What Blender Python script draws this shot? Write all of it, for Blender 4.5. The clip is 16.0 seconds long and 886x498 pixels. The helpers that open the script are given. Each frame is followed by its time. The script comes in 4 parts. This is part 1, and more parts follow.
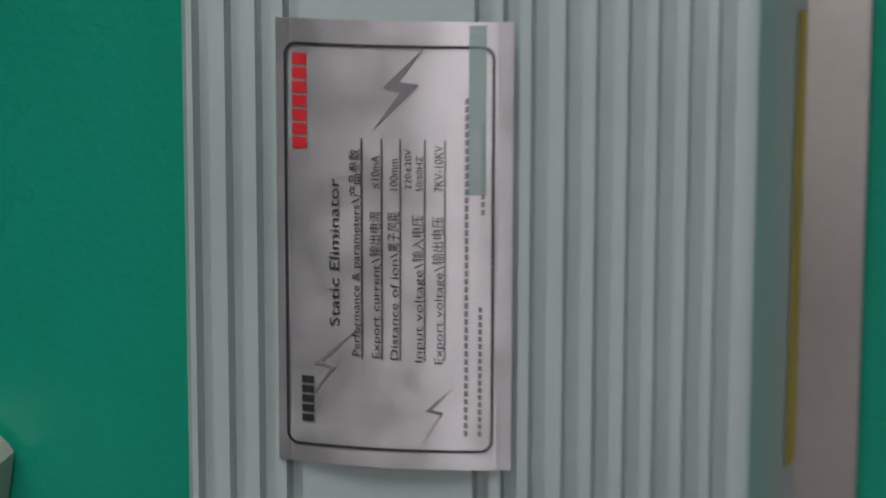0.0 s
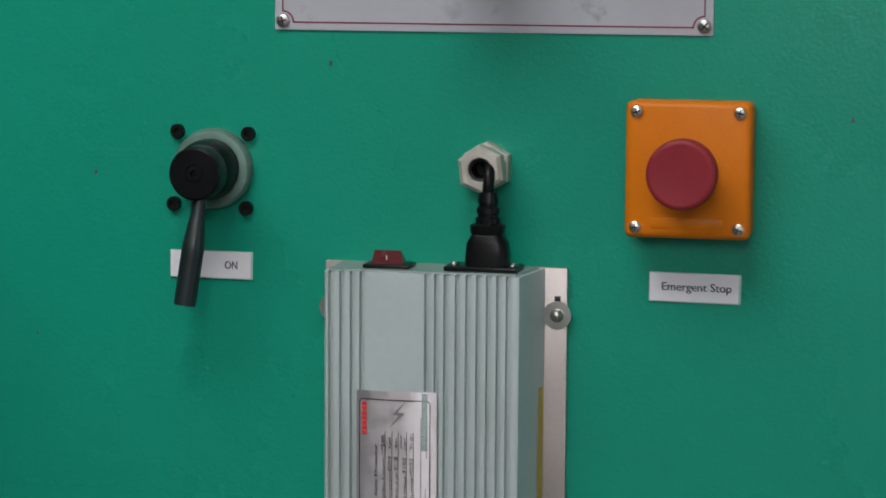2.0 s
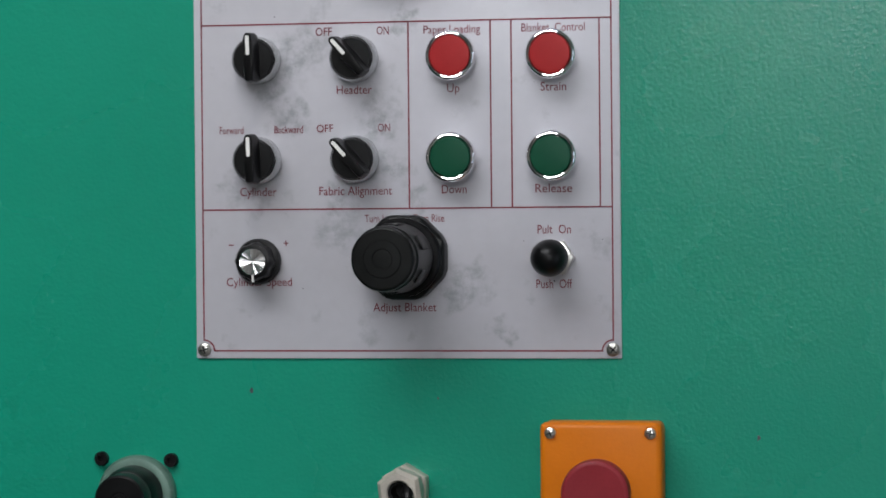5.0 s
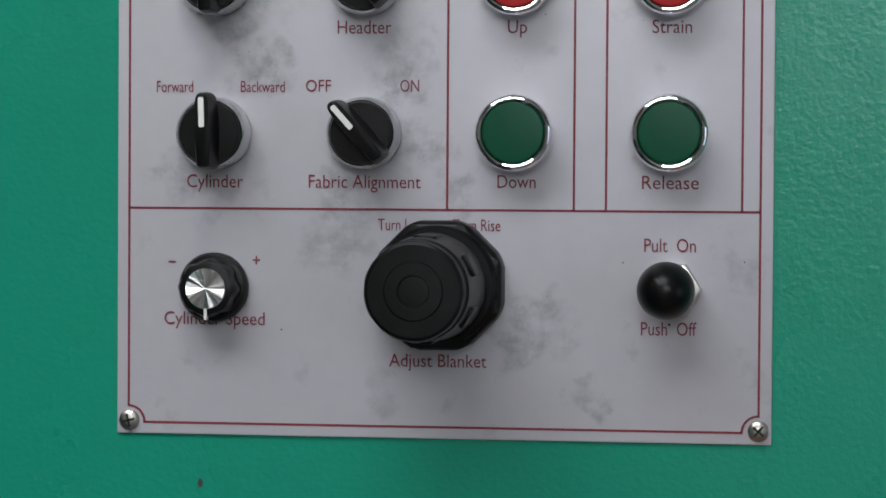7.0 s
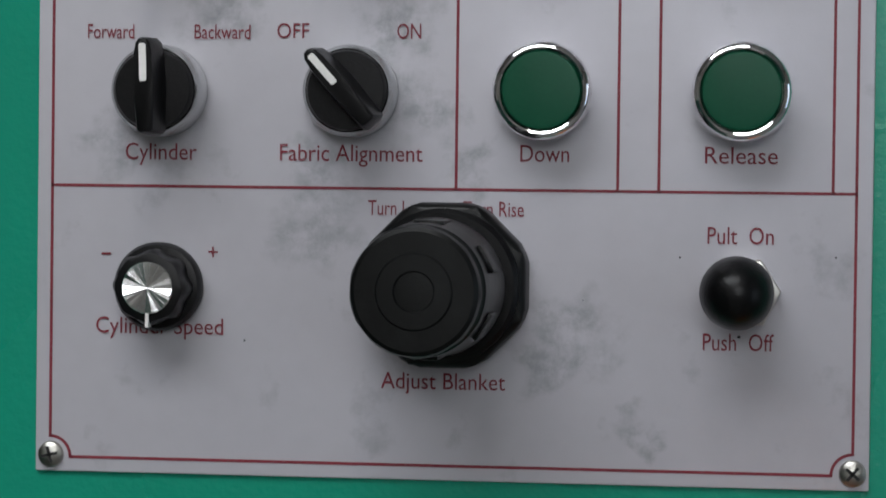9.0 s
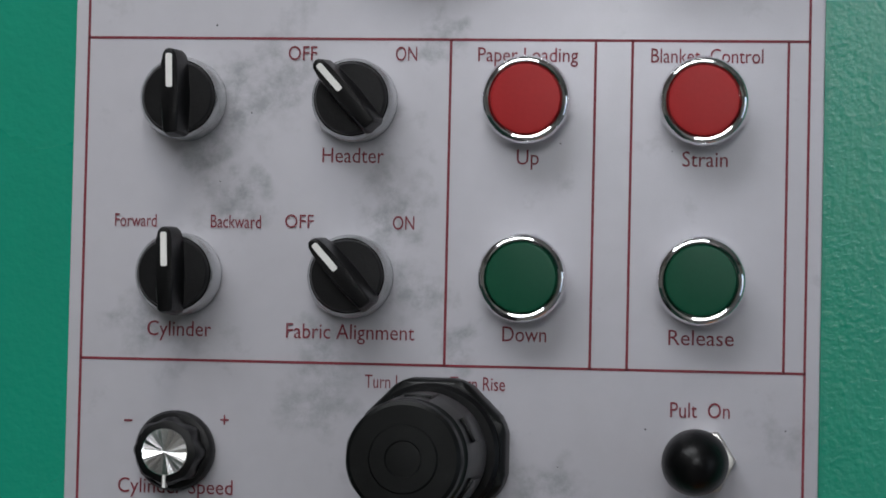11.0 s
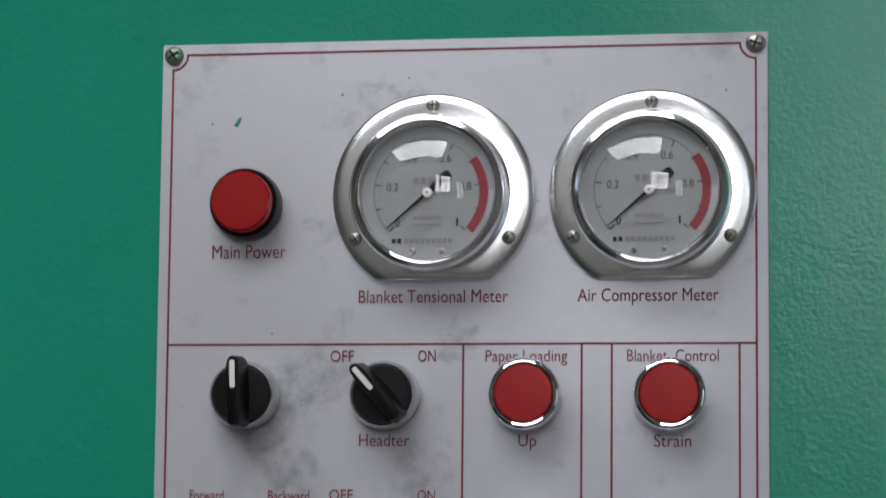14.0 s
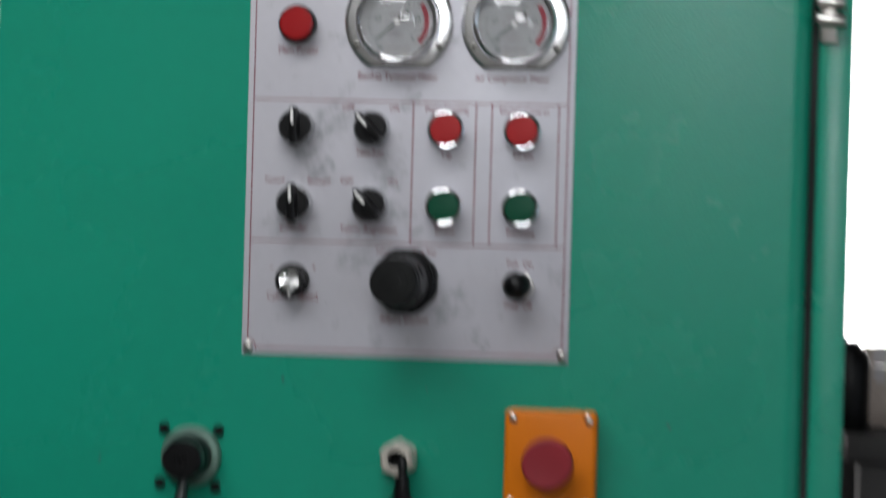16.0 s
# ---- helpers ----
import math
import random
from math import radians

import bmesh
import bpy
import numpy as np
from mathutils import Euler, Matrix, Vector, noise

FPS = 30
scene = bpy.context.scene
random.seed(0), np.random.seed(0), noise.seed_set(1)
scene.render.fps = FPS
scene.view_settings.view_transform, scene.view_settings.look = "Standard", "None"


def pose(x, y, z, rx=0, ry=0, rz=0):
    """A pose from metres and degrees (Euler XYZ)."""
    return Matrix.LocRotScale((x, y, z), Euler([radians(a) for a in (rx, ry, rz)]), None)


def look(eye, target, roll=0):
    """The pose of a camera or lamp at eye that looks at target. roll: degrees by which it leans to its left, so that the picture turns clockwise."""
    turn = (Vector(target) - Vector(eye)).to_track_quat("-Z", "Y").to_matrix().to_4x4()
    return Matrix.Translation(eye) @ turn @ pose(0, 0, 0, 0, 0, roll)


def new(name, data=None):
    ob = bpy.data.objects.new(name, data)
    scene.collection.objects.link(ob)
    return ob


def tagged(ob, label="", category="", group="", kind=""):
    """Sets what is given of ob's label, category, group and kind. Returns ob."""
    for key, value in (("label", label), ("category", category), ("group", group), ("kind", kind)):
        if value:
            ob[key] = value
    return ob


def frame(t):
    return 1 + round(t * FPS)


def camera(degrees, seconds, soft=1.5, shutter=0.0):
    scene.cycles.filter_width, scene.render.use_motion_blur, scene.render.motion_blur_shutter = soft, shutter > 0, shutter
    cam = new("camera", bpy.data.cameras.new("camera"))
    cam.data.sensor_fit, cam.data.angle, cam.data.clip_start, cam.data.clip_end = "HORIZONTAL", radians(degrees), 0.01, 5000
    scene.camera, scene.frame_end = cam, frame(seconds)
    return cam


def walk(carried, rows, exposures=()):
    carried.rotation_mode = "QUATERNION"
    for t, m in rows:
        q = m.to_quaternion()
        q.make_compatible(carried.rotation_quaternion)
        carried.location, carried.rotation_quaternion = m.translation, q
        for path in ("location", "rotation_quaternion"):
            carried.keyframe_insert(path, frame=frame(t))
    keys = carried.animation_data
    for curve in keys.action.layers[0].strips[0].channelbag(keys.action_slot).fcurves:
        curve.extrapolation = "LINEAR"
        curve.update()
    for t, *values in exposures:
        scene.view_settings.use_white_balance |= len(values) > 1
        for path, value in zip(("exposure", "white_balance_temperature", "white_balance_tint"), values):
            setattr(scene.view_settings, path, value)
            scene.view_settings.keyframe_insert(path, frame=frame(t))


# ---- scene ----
cam = camera(19.0, 16.0, soft=1.7, shutter=0.25)

# seconds, eye (m), yaw to the left, pitch up, roll (degrees)
PATH = [
    (0.0, 0.0557, -0.5554, 1.1124, 10.043, -11.429, 0.148),
    (0.1, 0.0680, -0.6227, 1.1409, 9.857, -12.643, 0.397),
    (0.2, 0.0832, -0.7379, 1.1668, 9.724, -12.820, 0.217),
    (0.3, 0.1137, -0.8245, 1.1604, 10.641, -10.943, 0.973),
    (0.4, 0.1463, -0.9662, 1.1697, 11.159, -9.708, 1.128),
    (0.5, 0.1798, -1.0579, 1.1878, 12.061, -9.802, 1.061),
    (0.6, 0.2105, -1.2096, 1.2370, 12.181, -10.512, 1.054),
    (0.7, 0.2269, -1.3182, 1.2663, 11.898, -10.722, 1.174),
    (0.8, 0.2576, -1.4956, 1.3124, 11.744, -10.703, 0.902),
    (0.9, 0.2861, -1.6198, 1.3298, 11.797, -10.135, 0.581),
    (1.0, 0.3608, -1.7337, 1.3160, 13.353, -8.516, 0.320),
    (1.5, 0.3574, -1.7475, 1.3392, 12.729, -7.384, 0.072),
    (2.0, 0.3049, -1.5185, 1.3229, 12.347, -7.018, 0.348),
    (2.5, 0.2384, -1.3132, 1.2962, 13.009, -7.178, 0.846),
    (3.0, 0.2079, -1.2472, 1.2722, 11.039, -5.977, 1.530),
    (3.5, 0.2436, -1.2371, 1.2908, 11.615, -4.876, 1.148),
    (4.0, 0.2998, -1.5273, 1.3528, 11.204, -3.254, -0.275),
    (4.5, 0.3249, -1.6696, 1.3506, 10.635, -1.319, -1.184),
    (4.7, 0.3186, -1.6447, 1.3426, 10.442, -0.557, -0.878),
    (6.8, 0.1442, -1.0389, 1.3648, 7.722, -1.893, 0.297),
    (7.0, 0.1405, -1.0338, 1.3602, 7.676, -1.405, 0.374),
    (7.5, 0.1285, -0.9287, 1.3484, 7.730, -0.929, 0.522),
    (8.0, 0.1211, -0.9215, 1.3505, 7.375, -1.348, 0.468),
    (8.5, 0.1018, -0.8442, 1.3524, 6.667, -1.618, 0.452),
    (9.0, 0.1030, -0.8134, 1.3478, 7.295, -1.138, 0.702),
    (9.5, 0.1042, -0.8206, 1.3486, 7.137, 0.804, 0.768),
    (10.0, 0.1102, -0.8222, 1.3530, 7.545, 1.993, 1.168),
    (10.2, 0.1092, -0.8226, 1.3551, 7.524, 2.144, 1.493),
    (12.3, 0.1544, -1.0663, 1.3572, 8.115, 1.850, 0.672),
    (12.5, 0.1516, -1.0670, 1.3637, 7.958, 1.630, 0.416),
    (13.0, 0.1920, -1.0699, 1.3765, 9.939, 3.061, 0.165),
    (13.5, 0.1705, -1.0941, 1.3958, 9.095, 4.114, 0.115),
    (14.0, 0.1822, -1.0950, 1.3781, 9.771, 6.394, 0.545),
    (14.5, 0.1452, -0.9548, 1.3904, 8.339, 7.277, 0.249),
    (15.0, 0.1282, -0.9398, 1.3910, 7.114, 6.959, 0.107),
    (15.5, 0.2253, -1.2172, 1.3756, 9.071, 5.051, 0.862),
    (15.7, 0.2899, -1.4999, 1.2913, 9.702, 5.521, 1.460),
    (16.0, 0.2669, -2.0790, 1.3584, 6.524, -0.315, 1.567),
]


def aim(x, y, z, yaw, pitch, roll):
    return pose(x, y, z, 90 + pitch, 0, yaw) @ pose(0, 0, 0, 0, 0, roll)


EXPOSURES = [(0.0, -0.38), (0.5, -0.40), (1.0, -0.28), (2.0, -0.08), (3.5, 0.08), (4.0, 0.12), (4.5, 0.04), (7.0, -0.16), (10.2, -0.34), (12.5, -0.36), (13.5, -0.48), (14.5, -0.65), (15.5, -0.72), (16.0, -0.24)]
walk(cam, [(r[0], aim(*r[1:])) for r in PATH], EXPOSURES)

# ---- world and light ----
world = bpy.data.worlds.new("World")
scene.world = world
world.use_nodes = True
wn = world.node_tree.nodes
sky = wn.new("ShaderNodeTexSky")
sky.sky_type, sky.sun_disc = "NISHITA", False
sky.sun_elevation, sky.sun_rotation = radians(42), radians(160)
wn["Background"].inputs[1].default_value = 0.12
world.node_tree.links.new(sky.outputs[0], wn["Background"].inputs[0])

sun_data = bpy.data.lights.new("sun", "SUN")
sun_data.energy, sun_data.angle, sun_data.color = 1.0, radians(12), (1.0, 0.95, 0.88)
sun = new("sun", sun_data)
sun.matrix_world = look((2, -6, 8), (0, 0, 0))


def window_light(name, loc, target, w, h, watts, color=(1, 1, 1)):
    d = bpy.data.lights.new(name, "AREA")
    d.shape, d.size, d.size_y, d.energy, d.color = "RECTANGLE", w, h, watts, color
    ob = new(name, d)
    ob.matrix_world = look(loc, target)
    return ob


# daylight entering by the roof light, a window behind the camera and the east doorway
window_light("daylight_roof", (-0.80, -2.05, 3.64), (-0.80, -2.05, 0), 2.4, 1.5, 118, (0.955, 0.98, 1.0))
window_light("daylight_back", (0.45, -3.76, 2.30), (0.45, 0, 1.9), 1.0, 1.0, 46, (0.97, 0.98, 1.0))
window_light("daylight_side", (1.65, -3.76, 1.95), (1.2, 0, 1.7), 0.7, 1.1, 8, (0.86, 0.93, 1.0))
window_light("daylight_doorway", (3.9, -1.7, 1.11), (0, -1.6, 1.15), 1.15, 2.1, 10, (0.62, 0.78, 1.0))


# ---- materials ----
def material(name, color, rough=0.5, metal=0.0, vary=0.12, vscale=18.0, bump=0.0, bscale=300.0, coat=0.0,
             stain=None, stain_scale=14.0, stain_cut=0.58, random_piece=0.0):
    m = bpy.data.materials.new(name)
    m.use_nodes = True
    nt = m.node_tree
    n, l = nt.nodes, nt.links
    b = n["Principled BSDF"]
    b.inputs["Roughness"].default_value = rough
    b.inputs["Metallic"].default_value = metal
    b.inputs["Coat Weight"].default_value = coat
    b.inputs["Coat Roughness"].default_value = 0.15
    co = n.new("ShaderNodeTexCoord")
    big = n.new("ShaderNodeTexNoise")
    big.inputs["Scale"].default_value, big.inputs["Detail"].default_value = vscale, 6
    l.new(co.outputs["Object"], big.inputs["Vector"])
    fine = n.new("ShaderNodeTexNoise")
    fine.inputs["Scale"].default_value, fine.inputs["Detail"].default_value = vscale * 14, 4
    l.new(co.outputs["Object"], fine.inputs["Vector"])
    add = n.new("ShaderNodeMath")
    add.operation = "ADD"
    l.new(big.outputs["Fac"], add.inputs[0])
    half = n.new("ShaderNodeMath")
    half.operation = "MULTIPLY_ADD"
    half.inputs[1].default_value, half.inputs[2].default_value = 0.5, -0.25
    l.new(fine.outputs["Fac"], half.inputs[0])
    l.new(half.outputs[0], add.inputs[1])
    rng = n.new("ShaderNodeMapRange")
    rng.inputs["From Min"].default_value, rng.inputs["From Max"].default_value = 0.25, 0.75
    rng.inputs["To Min"].default_value, rng.inputs["To Max"].default_value = 1 - vary, 1 + vary
    l.new(add.outputs[0], rng.inputs["Value"])
    mul = n.new("ShaderNodeVectorMath")
    mul.operation = "SCALE"
    mul.inputs[0].default_value = color
    l.new(rng.outputs[0], mul.inputs["Scale"])
    out = mul.outputs[0]
    if stain:
        st = n.new("ShaderNodeTexNoise")
        st.inputs["Scale"].default_value, st.inputs["Detail"].default_value = stain_scale, 8
        st.inputs["Roughness"].default_value = 0.62
        l.new(co.outputs["Object"], st.inputs["Vector"])
        cut = n.new("ShaderNodeMapRange")
        cut.inputs["From Min"].default_value, cut.inputs["From Max"].default_value = stain_cut, stain_cut + 0.16
        cut.inputs["To Max"].default_value = 0.6
        l.new(st.outputs["Fac"], cut.inputs["Value"])
        mix = n.new("ShaderNodeMix")
        mix.data_type = "RGBA"
        mix.inputs["B"].default_value = (*stain, 1)
        l.new(cut.outputs[0], mix.inputs["Factor"])
        l.new(out, mix.inputs["A"])
        out = mix.outputs["Result"]
    l.new(out, b.inputs["Base Color"])
    rr = n.new("ShaderNodeMapRange")
    rr.inputs["From Min"].default_value, rr.inputs["From Max"].default_value = 0.3, 0.7
    rr.inputs["To Min"].default_value, rr.inputs["To Max"].default_value = max(0.02, rough * 0.82), min(1, rough * 1.18)
    l.new(big.outputs["Fac"], rr.inputs["Value"])
    l.new(rr.outputs[0], b.inputs["Roughness"])
    if bump:
        bn = n.new("ShaderNodeTexNoise")
        bn.inputs["Scale"].default_value, bn.inputs["Detail"].default_value = bscale, 3
        l.new(co.outputs["Object"], bn.inputs["Vector"])
        bp = n.new("ShaderNodeBump")
        bp.inputs["Strength"].default_value, bp.inputs["Distance"].default_value = bump, 0.001
        l.new(bn.outputs["Fac"], bp.inputs["Height"])
        l.new(bp.outputs[0], b.inputs["Normal"])
    return m


GREEN = material("green_machine_paint", (0.007, 0.250, 0.160), 0.27, 0, 0.05, 5, 0.22, 430)
GREEN.node_tree.nodes["Principled BSDF"].inputs["Specular IOR Level"].default_value = 0.36
# GREEN's hue at about a sixth of its strength, one even colour.
DARK_GREEN = material("darkened_machine_green", (0.003, 0.042, 0.026), 0.45, 0, 0.1, 6, 0.2, 240)
PLATE = material("printed_aluminium_plate", (0.502, 0.493, 0.535), 0.42, 0.1, 0.05, 9, 0.03, 900,
                 stain=(0.19, 0.20, 0.21), stain_scale=30, stain_cut=0.575)
PRINT = material("dark_red_print", (0.175, 0.012, 0.025), 0.55, 0, 0.2, 60)
# Black lever plastic; the green it reflects is put into the base colour.
LEVER = material("black_plastic_green_reflection", (0.009, 0.016, 0.015), 0.36, 0, 0.2, 50, 0.08, 500)
PALE_PANEL = material("pale_grey_panel_paint", (0.42, 0.40, 0.38), 0.5, 0, 0.1, 6, 0.1, 200)
BROWN = material("brown_primer", (0.07, 0.045, 0.035), 0.6, 0, 0.15, 20)
BLACK = material("black_plastic", (0.004, 0.004, 0.0045), 0.34, 0, 0.3, 40, 0.1, 900)
RUBBER = material("worn_black_bakelite", (0.004, 0.0045, 0.0045), 0.36, 0, 0.35, 35, 0.08, 500,
                  stain=(0.009, 0.010, 0.010), stain_scale=60, stain_cut=0.55)
CHROME = material("chrome", (0.93, 0.93, 0.95), 0.13, 1.0, 0.04, 30)
POLISHED = material("polished_chrome", (0.93, 0.93, 0.95), 0.07, 1.0, 0.04, 30)
WORN_CHROME = material("worn_chrome", (0.52, 0.53, 0.53), 0.24, 1.0, 0.12, 60)
STEEL = material("zinc_steel", (0.62, 0.60, 0.57), 0.3, 1.0, 0.12, 60)
SCREW = material("dull_screw_steel", (0.38, 0.37, 0.34), 0.36, 1.0, 0.2, 200)
RED = material("red_push_plastic", (0.36, 0.02, 0.022), 0.4, 0, 0.06, 60, 0.05, 600)
LAMP_RED = material("red_lens_plastic", (0.33, 0.007, 0.010), 0.16, 0, 0.05, 60)
LAMP_RED.node_tree.nodes["Principled BSDF"].inputs["Subsurface Weight"].default_value = 0.15
LAMP_RED.node_tree.nodes["Principled BSDF"].inputs["Subsurface Radius"].default_value = (0.004, 0.0005, 0.0005)
BUTTON_GREEN = material("green_push_plastic", (0.003, 0.065, 0.032), 0.38, 0, 0.06, 60, 0.05, 600)
ORANGE = material("orange_box_plastic", (0.63, 0.165, 0.004), 0.4, 0, 0.05, 30, 0.12, 700)
MUSHROOM = material("faded_red_plastic", (0.24, 0.022, 0.03), 0.45, 0, 0.1, 45, 0.1, 500)
WHITE_TAG = material("white_tag_card", (0.68, 0.66, 0.68), 0.35, 0, 0.04, 60)
CLEAR_EDGE = material("clear_laminate_edge", (0.36, 0.52, 0.46), 0.2, 0, 0.05, 60)
INK = material("black_ink", (0.02, 0.02, 0.022), 0.6, 0, 0.2, 200)
ALU = material("anodised_aluminium", (0.50, 0.56, 0.545), 0.42, 0.35, 0.05, 14, 0.05, 700)
ALU_CAP = material("grey_end_cap", (0.30, 0.36, 0.34), 0.4, 0.3, 0.08, 30, 0.05, 700)
BRACKET = material("bare_sheet_steel", (0.48, 0.415, 0.385), 0.38, 0.5, 0.08, 22, 0.05, 500)
GLAND = material("cast_gland_metal", (0.52, 0.48, 0.42), 0.42, 0.35, 0.16, 70, 0.15, 300)
HOSE = material("orange_red_cable", (0.62, 0.062, 0.038), 0.38, 0, 0.08, 40)
BLUE = material("blue_plug_plastic", (0.02, 0.12, 0.33), 0.4, 0, 0.1, 50)
YELLOW = material("yellow_sticker", (0.45, 0.32, 0.02), 0.5, 0, 0.12, 60, stain=(0.05, 0.05, 0.03), stain_scale=90, stain_cut=0.62)
DIAL = material("dial_white", (0.27, 0.28, 0.287), 0.5, 0, 0.03, 60)
DIAL_RED = material("dial_red_band", (0.21, 0.010, 0.022), 0.5, 0, 0.05, 60)
POINTER_WHITE = material("white_marker", (0.75, 0.74, 0.72), 0.5, 0, 0.08, 90)
SPUN = material("spun_aluminium", (0.86, 0.86, 0.86), 0.24, 1.0, 0.05, 60)
FLANGE = material("brushed_chrome", (0.93, 0.93, 0.95), 0.24, 1.0, 0.04, 30)
for _m, _a in ((SPUN, 0.85), (FLANGE, 0.6)):
    _tan = _m.node_tree.nodes.new("ShaderNodeTangent")
    _tan.direction_type, _tan.axis = "RADIAL", "Y"
    _m.node_tree.links.new(_tan.outputs[0], _m.node_tree.nodes["Principled BSDF"].inputs["Tangent"])
    _m.node_tree.nodes["Principled BSDF"].inputs["Anisotropic"].default_value = _a
SCREW_GREEN = material("paint_smeared_screw", (0.16, 0.21, 0.17), 0.4, 0.6, 0.2, 200, stain=(0.02, 0.20, 0.13), stain_scale=260, stain_cut=0.5)
# Near-black that paints the shade of gaps, slots, bores and the void.
DARK = material("shadowed_gap", (0.01, 0.011, 0.011), 0.7)
ROLLER = material("steel_roller", (0.52, 0.44, 0.38), 0.3, 0.7, 0.1, 10)
DARK_METAL = material("dark_grey_metal", (0.07, 0.07, 0.075), 0.4, 0.5, 0.2, 12)
CONCRETE = material("concrete_floor", (0.14, 0.133, 0.122), 0.6, 0, 0.2, 1.5, 0.2, 60, stain=(0.08, 0.075, 0.07), stain_scale=2)
# One grey for walls and ceiling, set for the bounce light it returns.
WALL = material("grey_painted_wall", (0.27, 0.26, 0.245), 0.8, 0, 0.08, 1.2, 0.1, 90)
BOX_CARD = material("pale_cardboard", (0.60, 0.52, 0.47), 0.75, 0, 0.12, 8)
CLUTTER_DARK = material("dark_grey_bench", (0.06, 0.055, 0.055), 0.6, 0, 0.2, 10)
RED_INK = material("red_ink", (0.62, 0.02, 0.025), 0.5, 0, 0.1, 200)
GREY_INK = material("grey_ink", (0.20, 0.18, 0.19), 0.55, 0, 0.15, 200)
ROCKER_RED = material("dark_red_rocker", (0.10, 0.008, 0.012), 0.25, 0, 0.05, 60)
FILM = material("pale_green_film", (0.42, 0.55, 0.51), 0.2, 0, 0.1, 60)
FILM.node_tree.nodes["Principled BSDF"].inputs["Alpha"].default_value = 0.38
RING_WORN = material("worn_green_grey_ring", (0.115, 0.195, 0.16), 0.42, 0.3, 0.15, 90, 0.1, 500, stain=(0.40, 0.45, 0.41), stain_scale=110, stain_cut=0.6)

for _m in (BLACK, RUBBER):
    _m.node_tree.nodes["Principled BSDF"].inputs["Specular IOR Level"].default_value = 0.22
for _m in (RED, BUTTON_GREEN, MUSHROOM, ORANGE):
    _m.node_tree.nodes["Principled BSDF"].inputs["Specular IOR Level"].default_value = 0.2

# oily finger smears on the control plate, where it is handled: x, z, reach
SMEARS = [(-0.072, 1.440, 0.020), (-0.055, 1.447, 0.014), (-0.082, 1.424, 0.012), (-0.069, 1.406, 0.013), (-0.006, 1.376, 0.014), (-0.104, 1.362, 0.013),
          (-0.040, 1.355, 0.012), (0.040, 1.306, 0.015), (0.029, 1.296, 0.010), (0.058, 1.275, 0.009), (0.007, 1.356, 0.010), (-0.018, 1.400, 0.013),
          (-0.040, 1.571, 0.010), (-0.024, 1.567, 0.008), (-0.059, 1.512, 0.009), (-0.041, 1.337, 0.016), (-0.002, 1.462, 0.010)]
_n, _l = PLATE.node_tree.nodes, PLATE.node_tree.links
_co = _n.new("ShaderNodeTexCoord")
_wob = _n.new("ShaderNodeTexNoise")
_wob.inputs["Scale"].default_value, _wob.inputs["Detail"].default_value = 80, 8
_l.new(_co.outputs["Object"], _wob.inputs["Vector"])
_warp = _n.new("ShaderNodeVectorMath")
_warp.operation = "MULTIPLY_ADD"
_warp.inputs[1].default_value, _warp.inputs[2].default_value = (0.034, 0.0, 0.034), (-0.017, 0.0, -0.017)
_l.new(_wob.outputs["Color"], _warp.inputs[0])
_sum = _n.new("ShaderNodeVectorMath")
_l.new(_co.outputs["Object"], _sum.inputs[0])
_l.new(_warp.outputs[0], _sum.inputs[1])
_prev = None
for sx, sz, reach in SMEARS:
    dist = _n.new("ShaderNodeVectorMath")
    dist.operation = "DISTANCE"
    dist.inputs[1].default_value = (sx, 0.0, sz)
    _l.new(_sum.outputs[0], dist.inputs[0])
    fade = _n.new("ShaderNodeMapRange")
    fade.inputs["From Min"].default_value, fade.inputs["From Max"].default_value = reach, reach * 0.5
    _l.new(dist.outputs["Value"], fade.inputs["Value"])
    if _prev:
        top = _n.new("ShaderNodeMath")
        top.operation = "MAXIMUM"
        _l.new(_prev, top.inputs[0])
        _l.new(fade.outputs[0], top.inputs[1])
        _prev = top.outputs[0]
    else:
        _prev = fade.outputs[0]
_grit = _n.new("ShaderNodeTexNoise")
_grit.inputs["Scale"].default_value, _grit.inputs["Detail"].default_value, _grit.inputs["Roughness"].default_value = 120, 8, 0.7
_l.new(_co.outputs["Object"], _grit.inputs["Vector"])
_gr = _n.new("ShaderNodeMapRange")
_gr.inputs["From Min"].default_value, _gr.inputs["From Max"].default_value, _gr.inputs["To Max"].default_value = 0.38, 0.62, 0.58
_l.new(_grit.outputs["Fac"], _gr.inputs["Value"])
_amt = _n.new("ShaderNodeMath")
_amt.operation = "MULTIPLY"
_l.new(_prev, _amt.inputs[0])
_l.new(_gr.outputs[0], _amt.inputs[1])
_mix = _n.new("ShaderNodeMix")
_mix.data_type = "RGBA"
_mix.inputs["B"].default_value = (0.20, 0.215, 0.225, 1)
_b = _n["Principled BSDF"]
_l.new(_b.inputs["Base Color"].links[0].from_socket, _mix.inputs["A"])
_l.new(_amt.outputs[0], _mix.inputs["Factor"])
_l.new(_mix.outputs["Result"], _b.inputs["Base Color"])

# thin printed aluminium name plate
NAMEPLATE = material("silver_name_plate", (0.58, 0.53, 0.54), 0.38, 0.8, 0.05, 120)
_tan = NAMEPLATE.node_tree.nodes.new("ShaderNodeTangent")
_tan.direction_type, _tan.axis = "RADIAL", "Z"
_b = NAMEPLATE.node_tree.nodes["Principled BSDF"]
NAMEPLATE.node_tree.links.new(_tan.outputs[0], _b.inputs["Tangent"])
_b.inputs["Anisotropic"].default_value, _b.inputs["Anisotropic Rotation"].default_value = 0.85, 0.25

GLASS = bpy.data.materials.new("gauge_glass")
GLASS.use_nodes = True
_b = GLASS.node_tree.nodes["Principled BSDF"]
